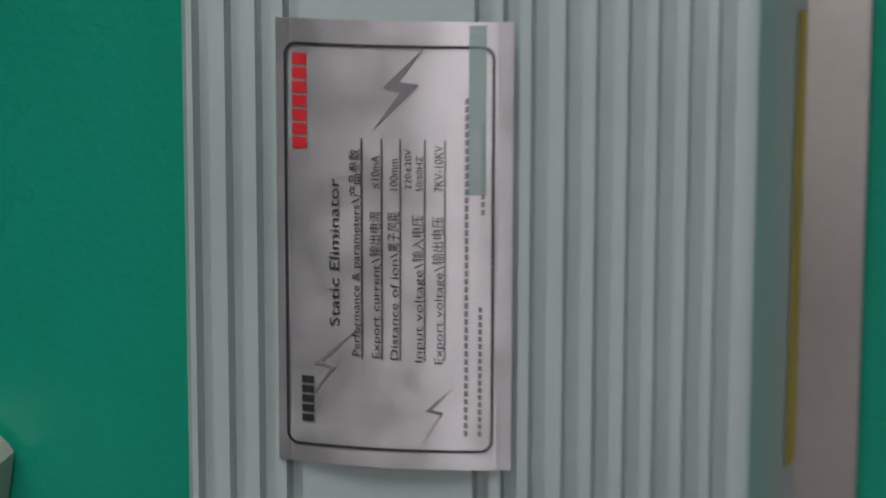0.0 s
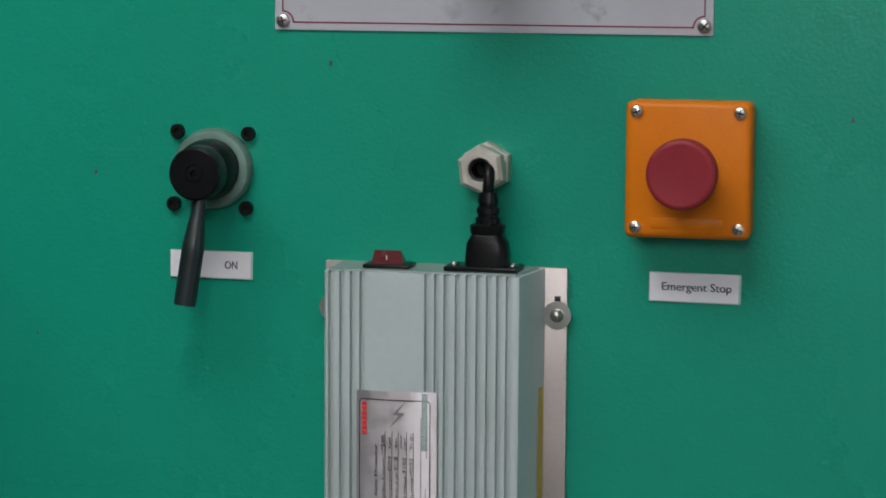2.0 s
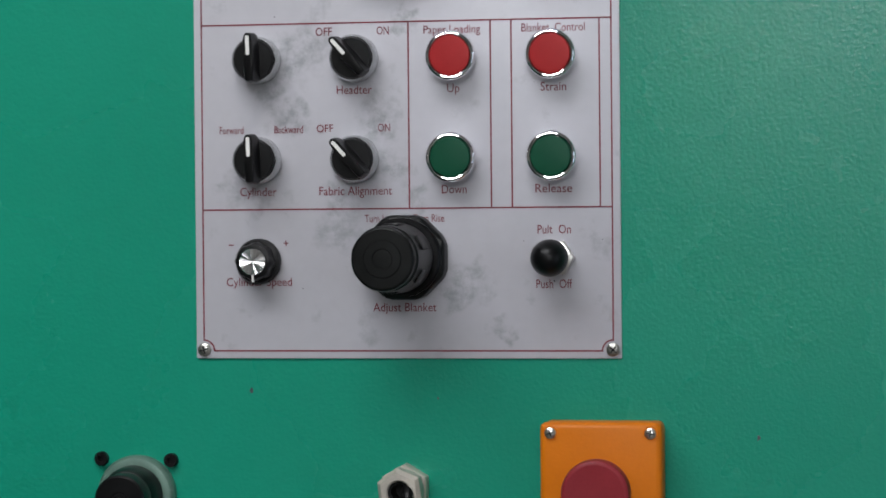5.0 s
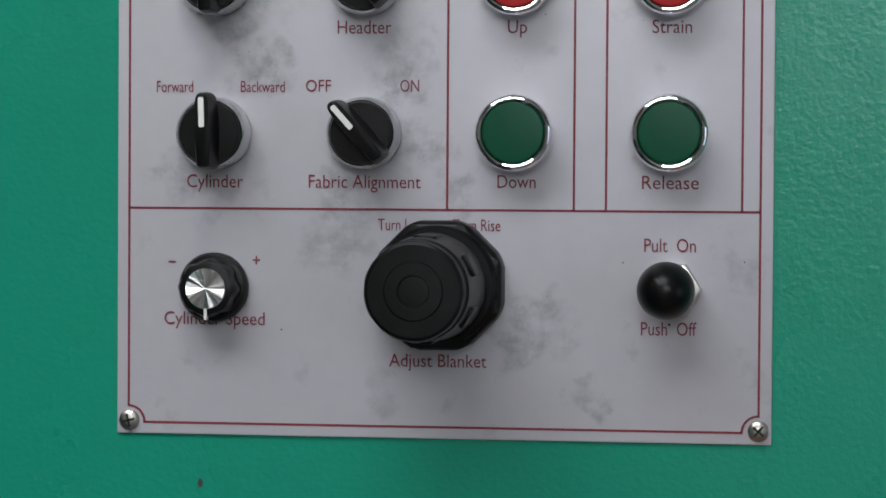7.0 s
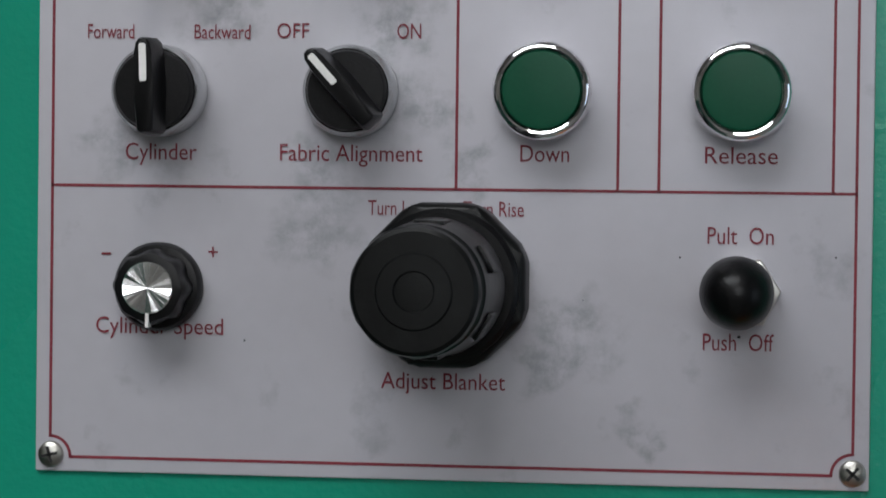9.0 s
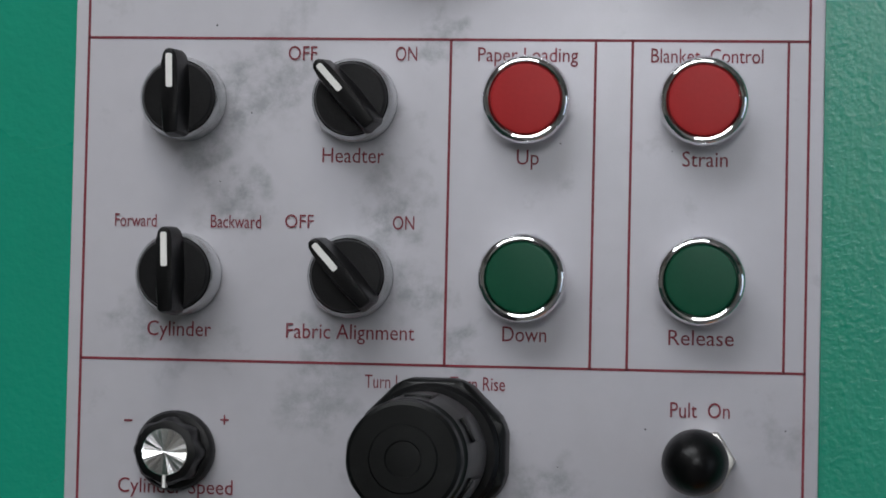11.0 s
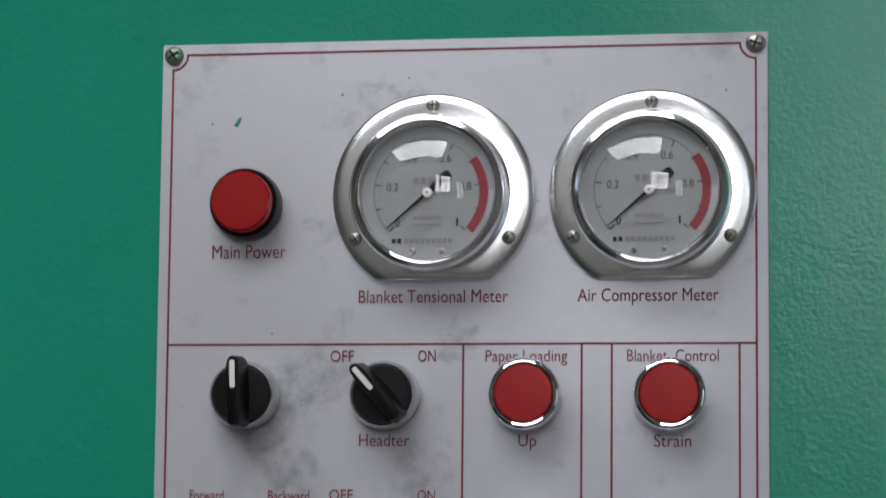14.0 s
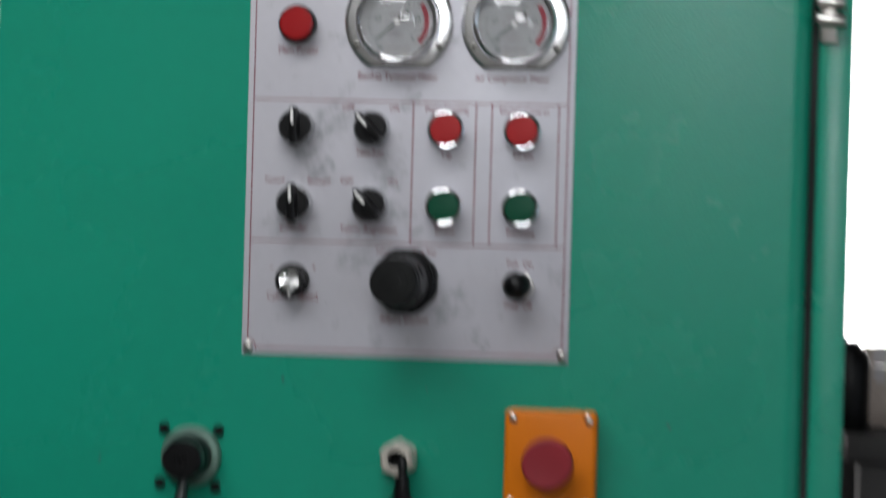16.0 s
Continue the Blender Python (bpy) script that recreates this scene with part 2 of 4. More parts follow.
_b.inputs["Transmission Weight"].default_value, _b.inputs["Roughness"].default_value, _b.inputs["IOR"].default_value = 1.0, 0.01, 1.45


# ---- building helpers ----
def thing(name, loc, label, category, group="", kind=""):
    ob = new(name)
    ob.location = loc
    ob.empty_display_size = 0.01
    return tagged(ob, label, category, group, kind)


def mesh_of(name, bm, mat, smooth=True):
    bmesh.ops.recalc_face_normals(bm, faces=bm.faces)
    me = bpy.data.meshes.new(name)
    bm.to_mesh(me)
    bm.free()
    me.materials.append(mat)
    if smooth:
        me.shade_smooth()
        me.set_sharp_from_angle(angle=radians(32))
    return me


def part(name, bm, mat, parent, label="", loc=None, rot=None):
    ob = new(name, mesh_of(name, bm, mat))
    ob.parent = parent
    if loc:
        ob.location = loc
    if rot:
        ob.rotation_euler = [radians(a) for a in rot]
    return tagged(ob, label)


def box(x0, x1, y0, y1, z0, z1, bevel=0.0, segments=2):
    bm = bmesh.new()
    bmesh.ops.create_cube(bm, size=1)
    for v in bm.verts:
        v.co = Vector(((x0 + x1) / 2 + v.co.x * (x1 - x0), (y0 + y1) / 2 + v.co.y * (y1 - y0), (z0 + z1) / 2 + v.co.z * (z1 - z0)))
    if bevel:
        bmesh.ops.bevel(bm, geom=bm.edges[:], offset=bevel, segments=segments, affect="EDGES", profile=0.5)
    return bm


def lathe(profile, steps=48, cx=0.0, cz=0.0, wobble=None, bm=None, y0=0.0, closed=True):
    """Revolve (radius, height out of the wall) about the wall's normal; wobble(angle, r) gives a radius factor."""
    bm = bm or bmesh.new()
    rings = []
    for r, h in profile:
        ring = []
        for i in range(steps):
            a = 2 * math.pi * i / steps
            k = wobble(a, h) if wobble else 1.0
            ring.append(bm.verts.new((cx + r * k * math.cos(a), y0 - h, cz + r * k * math.sin(a))))
        rings.append(ring)
    for lo, hi in zip(rings, rings[1:]):
        for i in range(steps):
            j = (i + 1) % steps
            bm.faces.new((lo[i], lo[j], hi[j], hi[i]))
    if closed and profile[-1][0] > 0:
        bm.faces.new(rings[-1])
    if closed and profile[0][0] > 0:
        bm.faces.new(rings[0][::-1])
    bmesh.ops.remove_doubles(bm, verts=bm.verts[:], dist=1e-6)
    return bm


def prism(outline, h0, h1, bm=None, bevel=0.0):
    """Extrude an outline in x and z out of the wall from h0 to h1."""
    bm = bm or bmesh.new()
    lo = [bm.verts.new((x, -h0, z)) for x, z in outline]
    hi = [bm.verts.new((x, -h1, z)) for x, z in outline]
    n = len(outline)
    for i in range(n):
        bm.faces.new((lo[i], lo[(i + 1) % n], hi[(i + 1) % n], hi[i]))
    bm.faces.new(lo[::-1])
    top = bm.faces.new(hi)
    if bevel:
        bmesh.ops.bevel(bm, geom=list(top.edges), offset=bevel, segments=2, affect="EDGES", profile=0.5)
    return bm


def regular(n, r, turn=0.0, cx=0.0, cz=0.0):
    return [(cx + r * math.cos(2 * math.pi * i / n + turn), cz + r * math.sin(2 * math.pi * i / n + turn)) for i in range(n)]


def hex_ring(outer, inner, h0, h1, turn=0.0, chamfer=0.0015, steps=48):
    """A hexagon nut with a round hole, its outer edges rounded off at the front."""
    bm = bmesh.new()

    def hexagon(a, r):
        k = (a - turn) % (math.pi / 3) - math.pi / 6
        return min(r * math.cos(math.pi / 6) / math.cos(k), r)

    rings = []
    for r, h, hexed in ((outer, h0, True), (outer, h1 - chamfer, True), (outer - chamfer, h1, True), (inner + 0.0008, h1, False), (inner, h1 - 0.0008, False), (inner, h0, False)):
        rings.append([bm.verts.new(((hexagon(2 * math.pi * i / steps, r) if hexed else r) * math.cos(2 * math.pi * i / steps), -h,
                                    (hexagon(2 * math.pi * i / steps, r) if hexed else r) * math.sin(2 * math.pi * i / steps))) for i in range(steps)])
    for lo, hi in zip(rings, rings[1:] + rings[:1]):
        for i in range(steps):
            bm.faces.new((lo[i], lo[(i + 1) % steps], hi[(i + 1) % steps], hi[i]))
    return bm


def arc_band(r0, r1, a0, a1, h, t=0.0004, steps=32, cx=0.0, cz=0.0):
    out = [(cx + r1 * math.cos(radians(a0 + (a1 - a0) * i / steps)), cz + r1 * math.sin(radians(a0 + (a1 - a0) * i / steps))) for i in range(steps + 1)]
    inn = [(cx + r0 * math.cos(radians(a0 + (a1 - a0) * i / steps)), cz + r0 * math.sin(radians(a0 + (a1 - a0) * i / steps))) for i in range(steps + 1)]
    bm = bmesh.new()
    for k, hh in ((0, h), ):
        o = [bm.verts.new((x, -hh, z)) for x, z in out]
        i_ = [bm.verts.new((x, -hh, z)) for x, z in inn]
        for a in range(steps):
            bm.faces.new((o[a], o[a + 1], i_[a + 1], i_[a]))
    r = bmesh.ops.extrude_face_region(bm, geom=bm.faces[:])
    for v in [g for g in r["geom"] if isinstance(g, bmesh.types.BMVert)]:
        v.co.y -= t
    return bm


def tube(points, radius, sides=12, closed=False, smooth_steps=6, squash=None):
    """A round tube through points, along a Catmull-Rom curve."""
    P = [Vector(p) for p in points]
    path = []
    for i in range(len(P) - 1):
        a, b, c, d = P[max(i - 1, 0)], P[i], P[i + 1], P[min(i + 2, len(P) - 1)]
        for k in range(smooth_steps):
            t = k / smooth_steps
            path.append(0.5 * ((2 * b) + (c - a) * t + (2 * a - 5 * b + 4 * c - d) * t * t + (3 * b - a - 3 * c + d) * t ** 3))
    path.append(P[-1])
    bm = bmesh.new()
    rings, up = [], Vector((0.3, 0.2, 0.9)).normalized()
    for i, p in enumerate(path):
        d = (path[min(i + 1, len(path) - 1)] - path[max(i - 1, 0)]).normalized()
        u = (up - d * up.dot(d)).normalized()
        w = d.cross(u)
        up = u
        r = radius(i / (len(path) - 1)) if callable(radius) else radius
        rings.append([bm.verts.new(p + (u * math.cos(2 * math.pi * k / sides) + w * math.sin(2 * math.pi * k / sides)) * r) for k in range(sides)])
    for lo, hi in zip(rings, rings[1:]):
        for k in range(sides):
            bm.faces.new((lo[k], lo[(k + 1) % sides], hi[(k + 1) % sides], hi[k]))
    bm.faces.new(rings[0][::-1])
    bm.faces.new(rings[-1])
    return bm


def lettering(text, mat, parent, x0, x1, z0, cap, y=-0.0004, name="lettering", turn=0.0):
    """Flat printed words: from x0 to x1, baseline z0, capitals cap high; turn in degrees about the wall's normal."""
    cu = bpy.data.curves.new(name, "FONT")
    cu.body, cu.size, cu.extrude, cu.resolution_u = text, 1.0, 0.0, 3
    tmp = bpy.data.objects.new(name, cu)
    scene.collection.objects.link(tmp)
    dg = bpy.context.evaluated_depsgraph_get()
    me = bpy.data.meshes.new_from_object(tmp.evaluated_get(dg))
    bpy.data.objects.remove(tmp)
    bpy.data.curves.remove(cu)
    if not len(me.vertices):
        return None
    xs = [v.co.x for v in me.vertices]
    lo, hi = min(xs), max(xs)
    sx = (x1 - x0) / (hi - lo)
    sz = cap / 0.70
    ca, sa = math.cos(radians(turn)), math.sin(radians(turn))
    for v in me.vertices:
        a, b = (v.co.x - lo) * sx, v.co.y * sz
        v.co = Vector((a * ca - b * sa, 0, a * sa + b * ca))
    me.materials.clear()
    me.materials.append(mat)
    ob = new(name, me)
    ob.parent = parent
    ob.location = (x0, y, z0)
    return ob


def bars(parent, mat, x0, z0, length, height, count, y, turn=0.0, fill=0.72, name="print_bar"):
    """Unreadable writing: one row of short plain bars in one mesh."""
    bm = bmesh.new()
    step = length / count
    ca, sa = math.cos(radians(turn)), math.sin(radians(turn))
    for i in range(count):
        a0, a1 = i * step, i * step + step * fill
        vs = [bm.verts.new((x0 + a * ca - b * sa, y, z0 + a * sa + b * ca)) for a, b in ((a0, 0), (a1, 0), (a1, height), (a0, height))]
        bm.faces.new(vs)
    return part(name, bm, mat, parent)


def screw_head(parent, x, z, h, r=0.004, mat=SCREW, turn=20.0, name="screw", slot=True):
    ob = part(name, lathe([(r, -0.0005), (r, 0.0004), (r * 0.92, r * 0.32), (r * 0.6, r * 0.52), (0.0, r * 0.58)], 20), mat, parent, loc=(x, -h, z))
    if slot:
        # Dark bars laid on the head stand for the shade in its slots.
        bm = bmesh.new()
        for a in (turn, turn + 90):
            c, s = math.cos(radians(a)), math.sin(radians(a))
            L, w = r * 0.62, r * 0.11
            prism([(c * p - s * q, s * p + c * q) for p, q in ((-L, -w), (L, -w), (L, w), (-L, w))], r * 0.30, r * 0.60, bm)
        part("cross_slot", bm, DARK, ob)
    return ob

# ---- the hall ----
def setting(name, bm, mat, label):
    ob = new(name, mesh_of(name, bm, mat, smooth=False))
    return tagged(ob, label, name.split("_")[0], kind="structure")


def wall_with_openings(axis, at, thick, a0, a1, z0, z1, holes):
    """A wall across x (axis 'y') or across y (axis 'x'), with rectangular openings (a0, a1, z0, z1)."""
    bm = bmesh.new()
    As = sorted({a0, a1, *[h[0] for h in holes], *[h[1] for h in holes]})
    Zs = sorted({z0, z1, *[h[2] for h in holes], *[h[3] for h in holes]})
    for p, q in zip(As, As[1:]):
        for r, s in zip(Zs, Zs[1:]):
            if any(h[0] <= p and q <= h[1] and h[2] <= r and s <= h[3] for h in holes):
                continue
            b = box(p, q, at, at + thick, r, s) if axis == "y" else box(at, at + thick, p, q, r, s)
            me = bpy.data.meshes.new("t")
            b.to_mesh(me)
            b.free()
            bm.from_mesh(me)
            bpy.data.meshes.remove(me)
    return bm


setting("floor", box(-5, 4, -3.5, 7, -0.1, 0), CONCRETE, "dark stained concrete floor of the workshop")
def slab_with_opening(x0, x1, y0, y1, z0, z1, hole):
    bm = bmesh.new()
    hx0, hx1, hy0, hy1 = hole
    for p, q, r, t in ((x0, hx0, y0, y1), (hx1, x1, y0, y1), (hx0, hx1, y0, hy0), (hx0, hx1, hy1, y1)):
        b = box(p, q, r, t, z0, z1)
        me = bpy.data.meshes.new("t")
        b.to_mesh(me)
        b.free()
        bm.from_mesh(me)
        bpy.data.meshes.remove(me)
    return bm


setting("ceiling", slab_with_opening(-5, 4, -3.5, 7, 3.5, 3.6, (-2.0, 0.4, -2.80, -1.30)), WALL, "plain dim workshop ceiling with a roof light")
setting("wall_south", wall_with_openings("y", -3.7, 0.2, -5, 4, 0, 3.5, [(-0.05, 0.95, 1.80, 2.80), (1.3, 2.0, 1.4, 2.5)]), WALL, "dim workshop wall with two windows")
setting("wall_north", wall_with_openings("y", 7.0, 0.2, -5, 4, 0, 3.5, [(-4.2, -0.6, 1.0, 3.2), (0.2, 3.6, 0.9, 3.3)]), WALL, "workshop wall with wide bright windows")
setting("wall_east", wall_with_openings("x", 4.0, 0.2, -3.7, 7.2, 0, 3.5, [(-2.3, -1.1, 0.02, 2.2)]), WALL, "workshop wall with an open doorway")
setting("wall_west", box(-5.2, -5, -3.7, 7.2, 0, 3.5), WALL, "plain dim workshop wall")


def window(name, axis, at, a0, a1, z0, z1, mullions, transoms=0):
    root = thing(name, (0, 0, 0), "steel framed workshop window with clear panes", "window", kind="structure")
    w = 0.05
    rods = [(a0, a1, z0, z0 + w), (a0, a1, z1 - w, z1), (a0, a0 + w, z0 + w, z1 - w), (a1 - w, a1, z0 + w, z1 - w)]
    for k in range(1, mullions):
        m = a0 + (a1 - a0) * k / mullions
        rods.append((m - w / 2, m + w / 2, z0 + w, z1 - w))
        if transoms:
            rods.append((m - (a1 - a0) / mullions + w / 2 + 0.001, m - w / 2 - 0.001, z0 + 0.62 * (z1 - z0), z0 + 0.62 * (z1 - z0) + w))
    for p, q, r, s in rods:
        part("window_frame", box(p, q, at, at + 0.06, r, s) if axis == "y" else box(at, at + 0.06, p, q, r, s), DARK_METAL, root)


roof = thing("roof_light", (0, 0, 0), "glazed roof light with dark steel bars", "window", kind="structure")
for k in range(5):
    x = -2.0 + 2.4 * k / 4
    part("glazing_bar", box(x - 0.02, x + 0.02, -2.80, -1.30, 3.52, 3.58), DARK_METAL, roof)
part("glazing_bar", box(-2.0, 0.4, -2.07, -2.03, 3.50, 3.519), DARK_METAL, roof)

window("window_1", "y", -3.65, -0.05, 0.95, 1.80, 2.80, 3, 1)
window("window_4", "y", -3.65, 1.3, 2.0, 1.4, 2.5, 2)
window("window_2", "y", 7.05, 0.2, 3.6, 0.9, 3.3, 4)
window("window_3", "y", 7.05, -4.2, -0.6, 1.0, 3.2, 4)

glow = bpy.data.materials.new("bright_daylight")
glow.use_nodes = True
_e = glow.node_tree.nodes.new("ShaderNodeEmission")
_e.inputs[0].default_value, _e.inputs[1].default_value = (1.0, 0.99, 0.99, 1), 6.0
glow.node_tree.links.new(_e.outputs[0], glow.node_tree.nodes["Material Output"].inputs["Surface"])
bd = new("backdrop", mesh_of("backdrop", box(-9, 9, 9.0, 9.02, -1, 7), glow, False))
tagged(bd, "overexposed pale daylight outside the windows", "backdrop", kind="structure")

# ---- machine cabinet ----
cabinet = thing("machine_cabinet", (0, 0, 0), "green painted steel machine cabinet with a flat front door", "machine")
DOOR_Y = 0.0015
X0, X1 = -0.3375, 0.2985
R = 0.0155
outline = [(X0 + 0.0015, 0.03), (X0 + 0.0004, DOOR_Y + 0.004), (X0 + 0.0015, DOOR_Y + 0.001), (X0 + 0.004, DOOR_Y)]
outline += [(X1 + R * math.sin(a), DOOR_Y + R * (1 - math.cos(a))) for a in [radians(k * 15) for k in range(7)]] + [(X1 + R, 0.03)]
bm = bmesh.new()
lo = [bm.verts.new((x, y, 0.08)) for x, y in outline]
hi = [bm.verts.new((x, y, 1.95)) for x, y in outline]
for i in range(len(outline)):
    j = (i + 1) % len(outline)
    bm.faces.new((lo[i], lo[j], hi[j], hi[i]))
bm.faces.new(lo), bm.faces.new(hi)
part("door", bm, GREEN, cabinet, "flat green door with rounded folded edge")
# Body takes the darkened copy of the door's green.
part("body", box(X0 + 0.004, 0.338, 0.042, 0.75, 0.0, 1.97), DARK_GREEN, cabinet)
# Dark strip paints the shade in the gap between door and post.
part("gasket", box(X1 + R - 0.006, X1 + R + 0.006, 0.022, 0.0415, 0.08, 1.95), DARK, cabinet, "dark strip for the shade in the door gap")
part("corner_post", box(0.3195, 0.346, 0.012, 0.09, 0.06, 1.97, 0.003), GREEN, cabinet, "green side post beside the door")
for z in (1.5400, 0.45):
    hinge = part("hinge", box(0.3200, 0.3330, 0.006, 0.012, z - 0.024, z + 0.024, 0.001), STEEL, cabinet, "steel hinge with two pins")
    for dz in (-0.0070, 0.0070):
        part("hinge_pin", lathe([(0.0, -0.011), (0.0050, -0.011), (0.0056, -0.010), (0.0056, 0.010), (0.0050, 0.011), (0.0, 0.011)], 24), STEEL, hinge, loc=(0.3275, 0.0015, z + dz), rot=(0, 0, 90))

rng = random.Random(11)
for k in range(14):
    x = rng.uniform(-0.325, 0.29) if k > 4 else X0 + 0.0025
    z, s = rng.uniform(0.9, 1.65), rng.uniform(0.0005, 0.0013)
    part("paint_chip", prism([(x + s * math.cos(a) * rng.uniform(0.5, 1.2), z + s * 1.6 * math.sin(a) * rng.uniform(0.6, 1.2)) for a in (0, 1, 2.1, 3.2, 4.2, 5.3)], -DOOR_Y - 0.0002, -DOOR_Y + 0.0002), DARK_METAL, cabinet)

# ---- control plate ----
PL, PR, PB, PT = -0.1304, 0.1303, 1.2596, 1.5927
plate = thing("control_plate", (0, 0, 0), "grey smudged aluminium control plate with dark red printed lines", "control panel")
part("plate", box(PL, PR, 0.0, 0.0014, PB, PT, 0.0005), PLATE, plate)
LX0, LX1, LZ0, LZ1 = -0.1256, 0.1253, 1.2642, 1.5881
ZA, ZB = 1.4624, 1.35
W2 = 0.00045
NOTCH = 0.0065


def line(x0, z0, x1, z1, name="printed_line"):
    part(name, box(min(x0, x1) - W2, max(x0, x1) + W2, -0.0002, 0.0002, min(z0, z1) - W2, max(z0, z1) + W2), PRINT, plate)


line(LX0 + NOTCH, LZ0, LX1 - NOTCH, LZ0), line(LX0 + NOTCH, LZ1, LX1 - NOTCH, LZ1)
line(LX0, LZ0 + NOTCH, LX0, LZ1 - NOTCH), line(LX1, LZ0 + NOTCH, LX1, LZ1 - NOTCH)
line(LX0, ZA, LX1, ZA), line(LX0, ZB, LX1, ZB)
for x in (0.0027, 0.0527, 0.0653, 0.1182):
    line(x, ZB, x, ZA)
for x, z, a in ((LX0, LZ0, 0), (LX1, LZ0, 90), (LX1, LZ1, 180), (LX0, LZ1, 270)):
    part("printed_corner", arc_band(NOTCH - W2, NOTCH + W2, a, a + 90, 0.0, 0.0002, 12, x, z), PRINT, plate)
for k, (x, z) in enumerate(((-0.1253, 1.2649), (0.1253, 1.2649), (-0.1253, 1.5879), (0.1253, 1.5879))):
    screw_head(plate, x, z, 0.0, 0.0042, SCREW_GREEN if k == 2 else SCREW, (15, 50, 35, 70)[k])

for text, x0, x1, z, cap in (
        ("Main Power", -0.1066, -0.0743, 1.4993, 0.0060), ("Blanket Tensional Meter", -0.0423, 0.0216, 1.4799, 0.0055),
        ("Air Compressor Meter", 0.0509, 0.1097, 1.4800, 0.0055), ("OFF", -0.0542, -0.0441, 1.4549, 0.0050), ("ON", -0.0165, -0.0090, 1.4549, 0.0050),
        ("Headter", -0.0414, -0.0198, 1.4194, 0.0053), ("Forward", -0.1145, -0.0996, 1.3962, 0.0046), ("Backward", -0.0803, -0.0625, 1.3962, 0.0046),
        ("OFF", -0.0540, -0.0439, 1.3965, 0.0048), ("ON", -0.0162, -0.0087, 1.3965, 0.0048), ("Cylinder", -0.1020, -0.0792, 1.3583, 0.0053),
        ("Fabric Alignment", -0.0527, -0.0078, 1.3584, 0.0053), ("Paper Loading", 0.0122, 0.0467, 1.4549, 0.0050), ("Blanket  Control", 0.0717, 0.1097, 1.4549, 0.0050),
        ("Up", 0.0263, 0.0339, 1.4195, 0.0053), ("Strain", 0.0829, 0.0983, 1.4195, 0.0053), ("Down", 0.0226, 0.0377, 1.3588, 0.0053),
        ("Release", 0.0793, 0.1014, 1.3588, 0.0053), ("Turn Lower", -0.0247, -0.0020, 1.3418, 0.0047), ("Turn Rise", 0.0050, 0.0239, 1.3418, 0.0047),
        ("-", -0.1094, -0.1064, 1.3270, 0.0050), ("+", -0.0752, -0.0722, 1.3270, 0.0050), ("Cylinder Speed", -0.1110, -0.0702, 1.3036, 0.0052),
        ("Pult  On", 0.0804, 0.1005, 1.3343, 0.0053), ("Push  Off", 0.0794, 0.1010, 1.3017, 0.0053), ("Adjust Blanket", -0.0200, 0.0188, 1.2880, 0.0052)):
    lettering(text, PRINT, plate, x0, x1, z, cap)
chip = part("paint_fleck", prism([(-0.0982, 1.5568), (-0.0966, 1.5562), (-0.0952, 1.5590), (-0.0948, 1.5606), (-0.0957, 1.5603)], -0.0001, 0.0003), GREEN, plate, "fleck of green paint")
rng = random.Random(4)
for k in range(22):
    x, z, s = rng.uniform(-0.12, 0.12), rng.uniform(1.27, 1.58), rng.uniform(0.0002, 0.0006)
    part("dirt_speck", prism([(x + s * math.cos(a) * rng.uniform(0.6, 1.3), z + s * math.sin(a)) for a in (0, 1, 2.1, 3.2, 4.2, 5.3)], -0.0001, 0.0002), INK, plate)

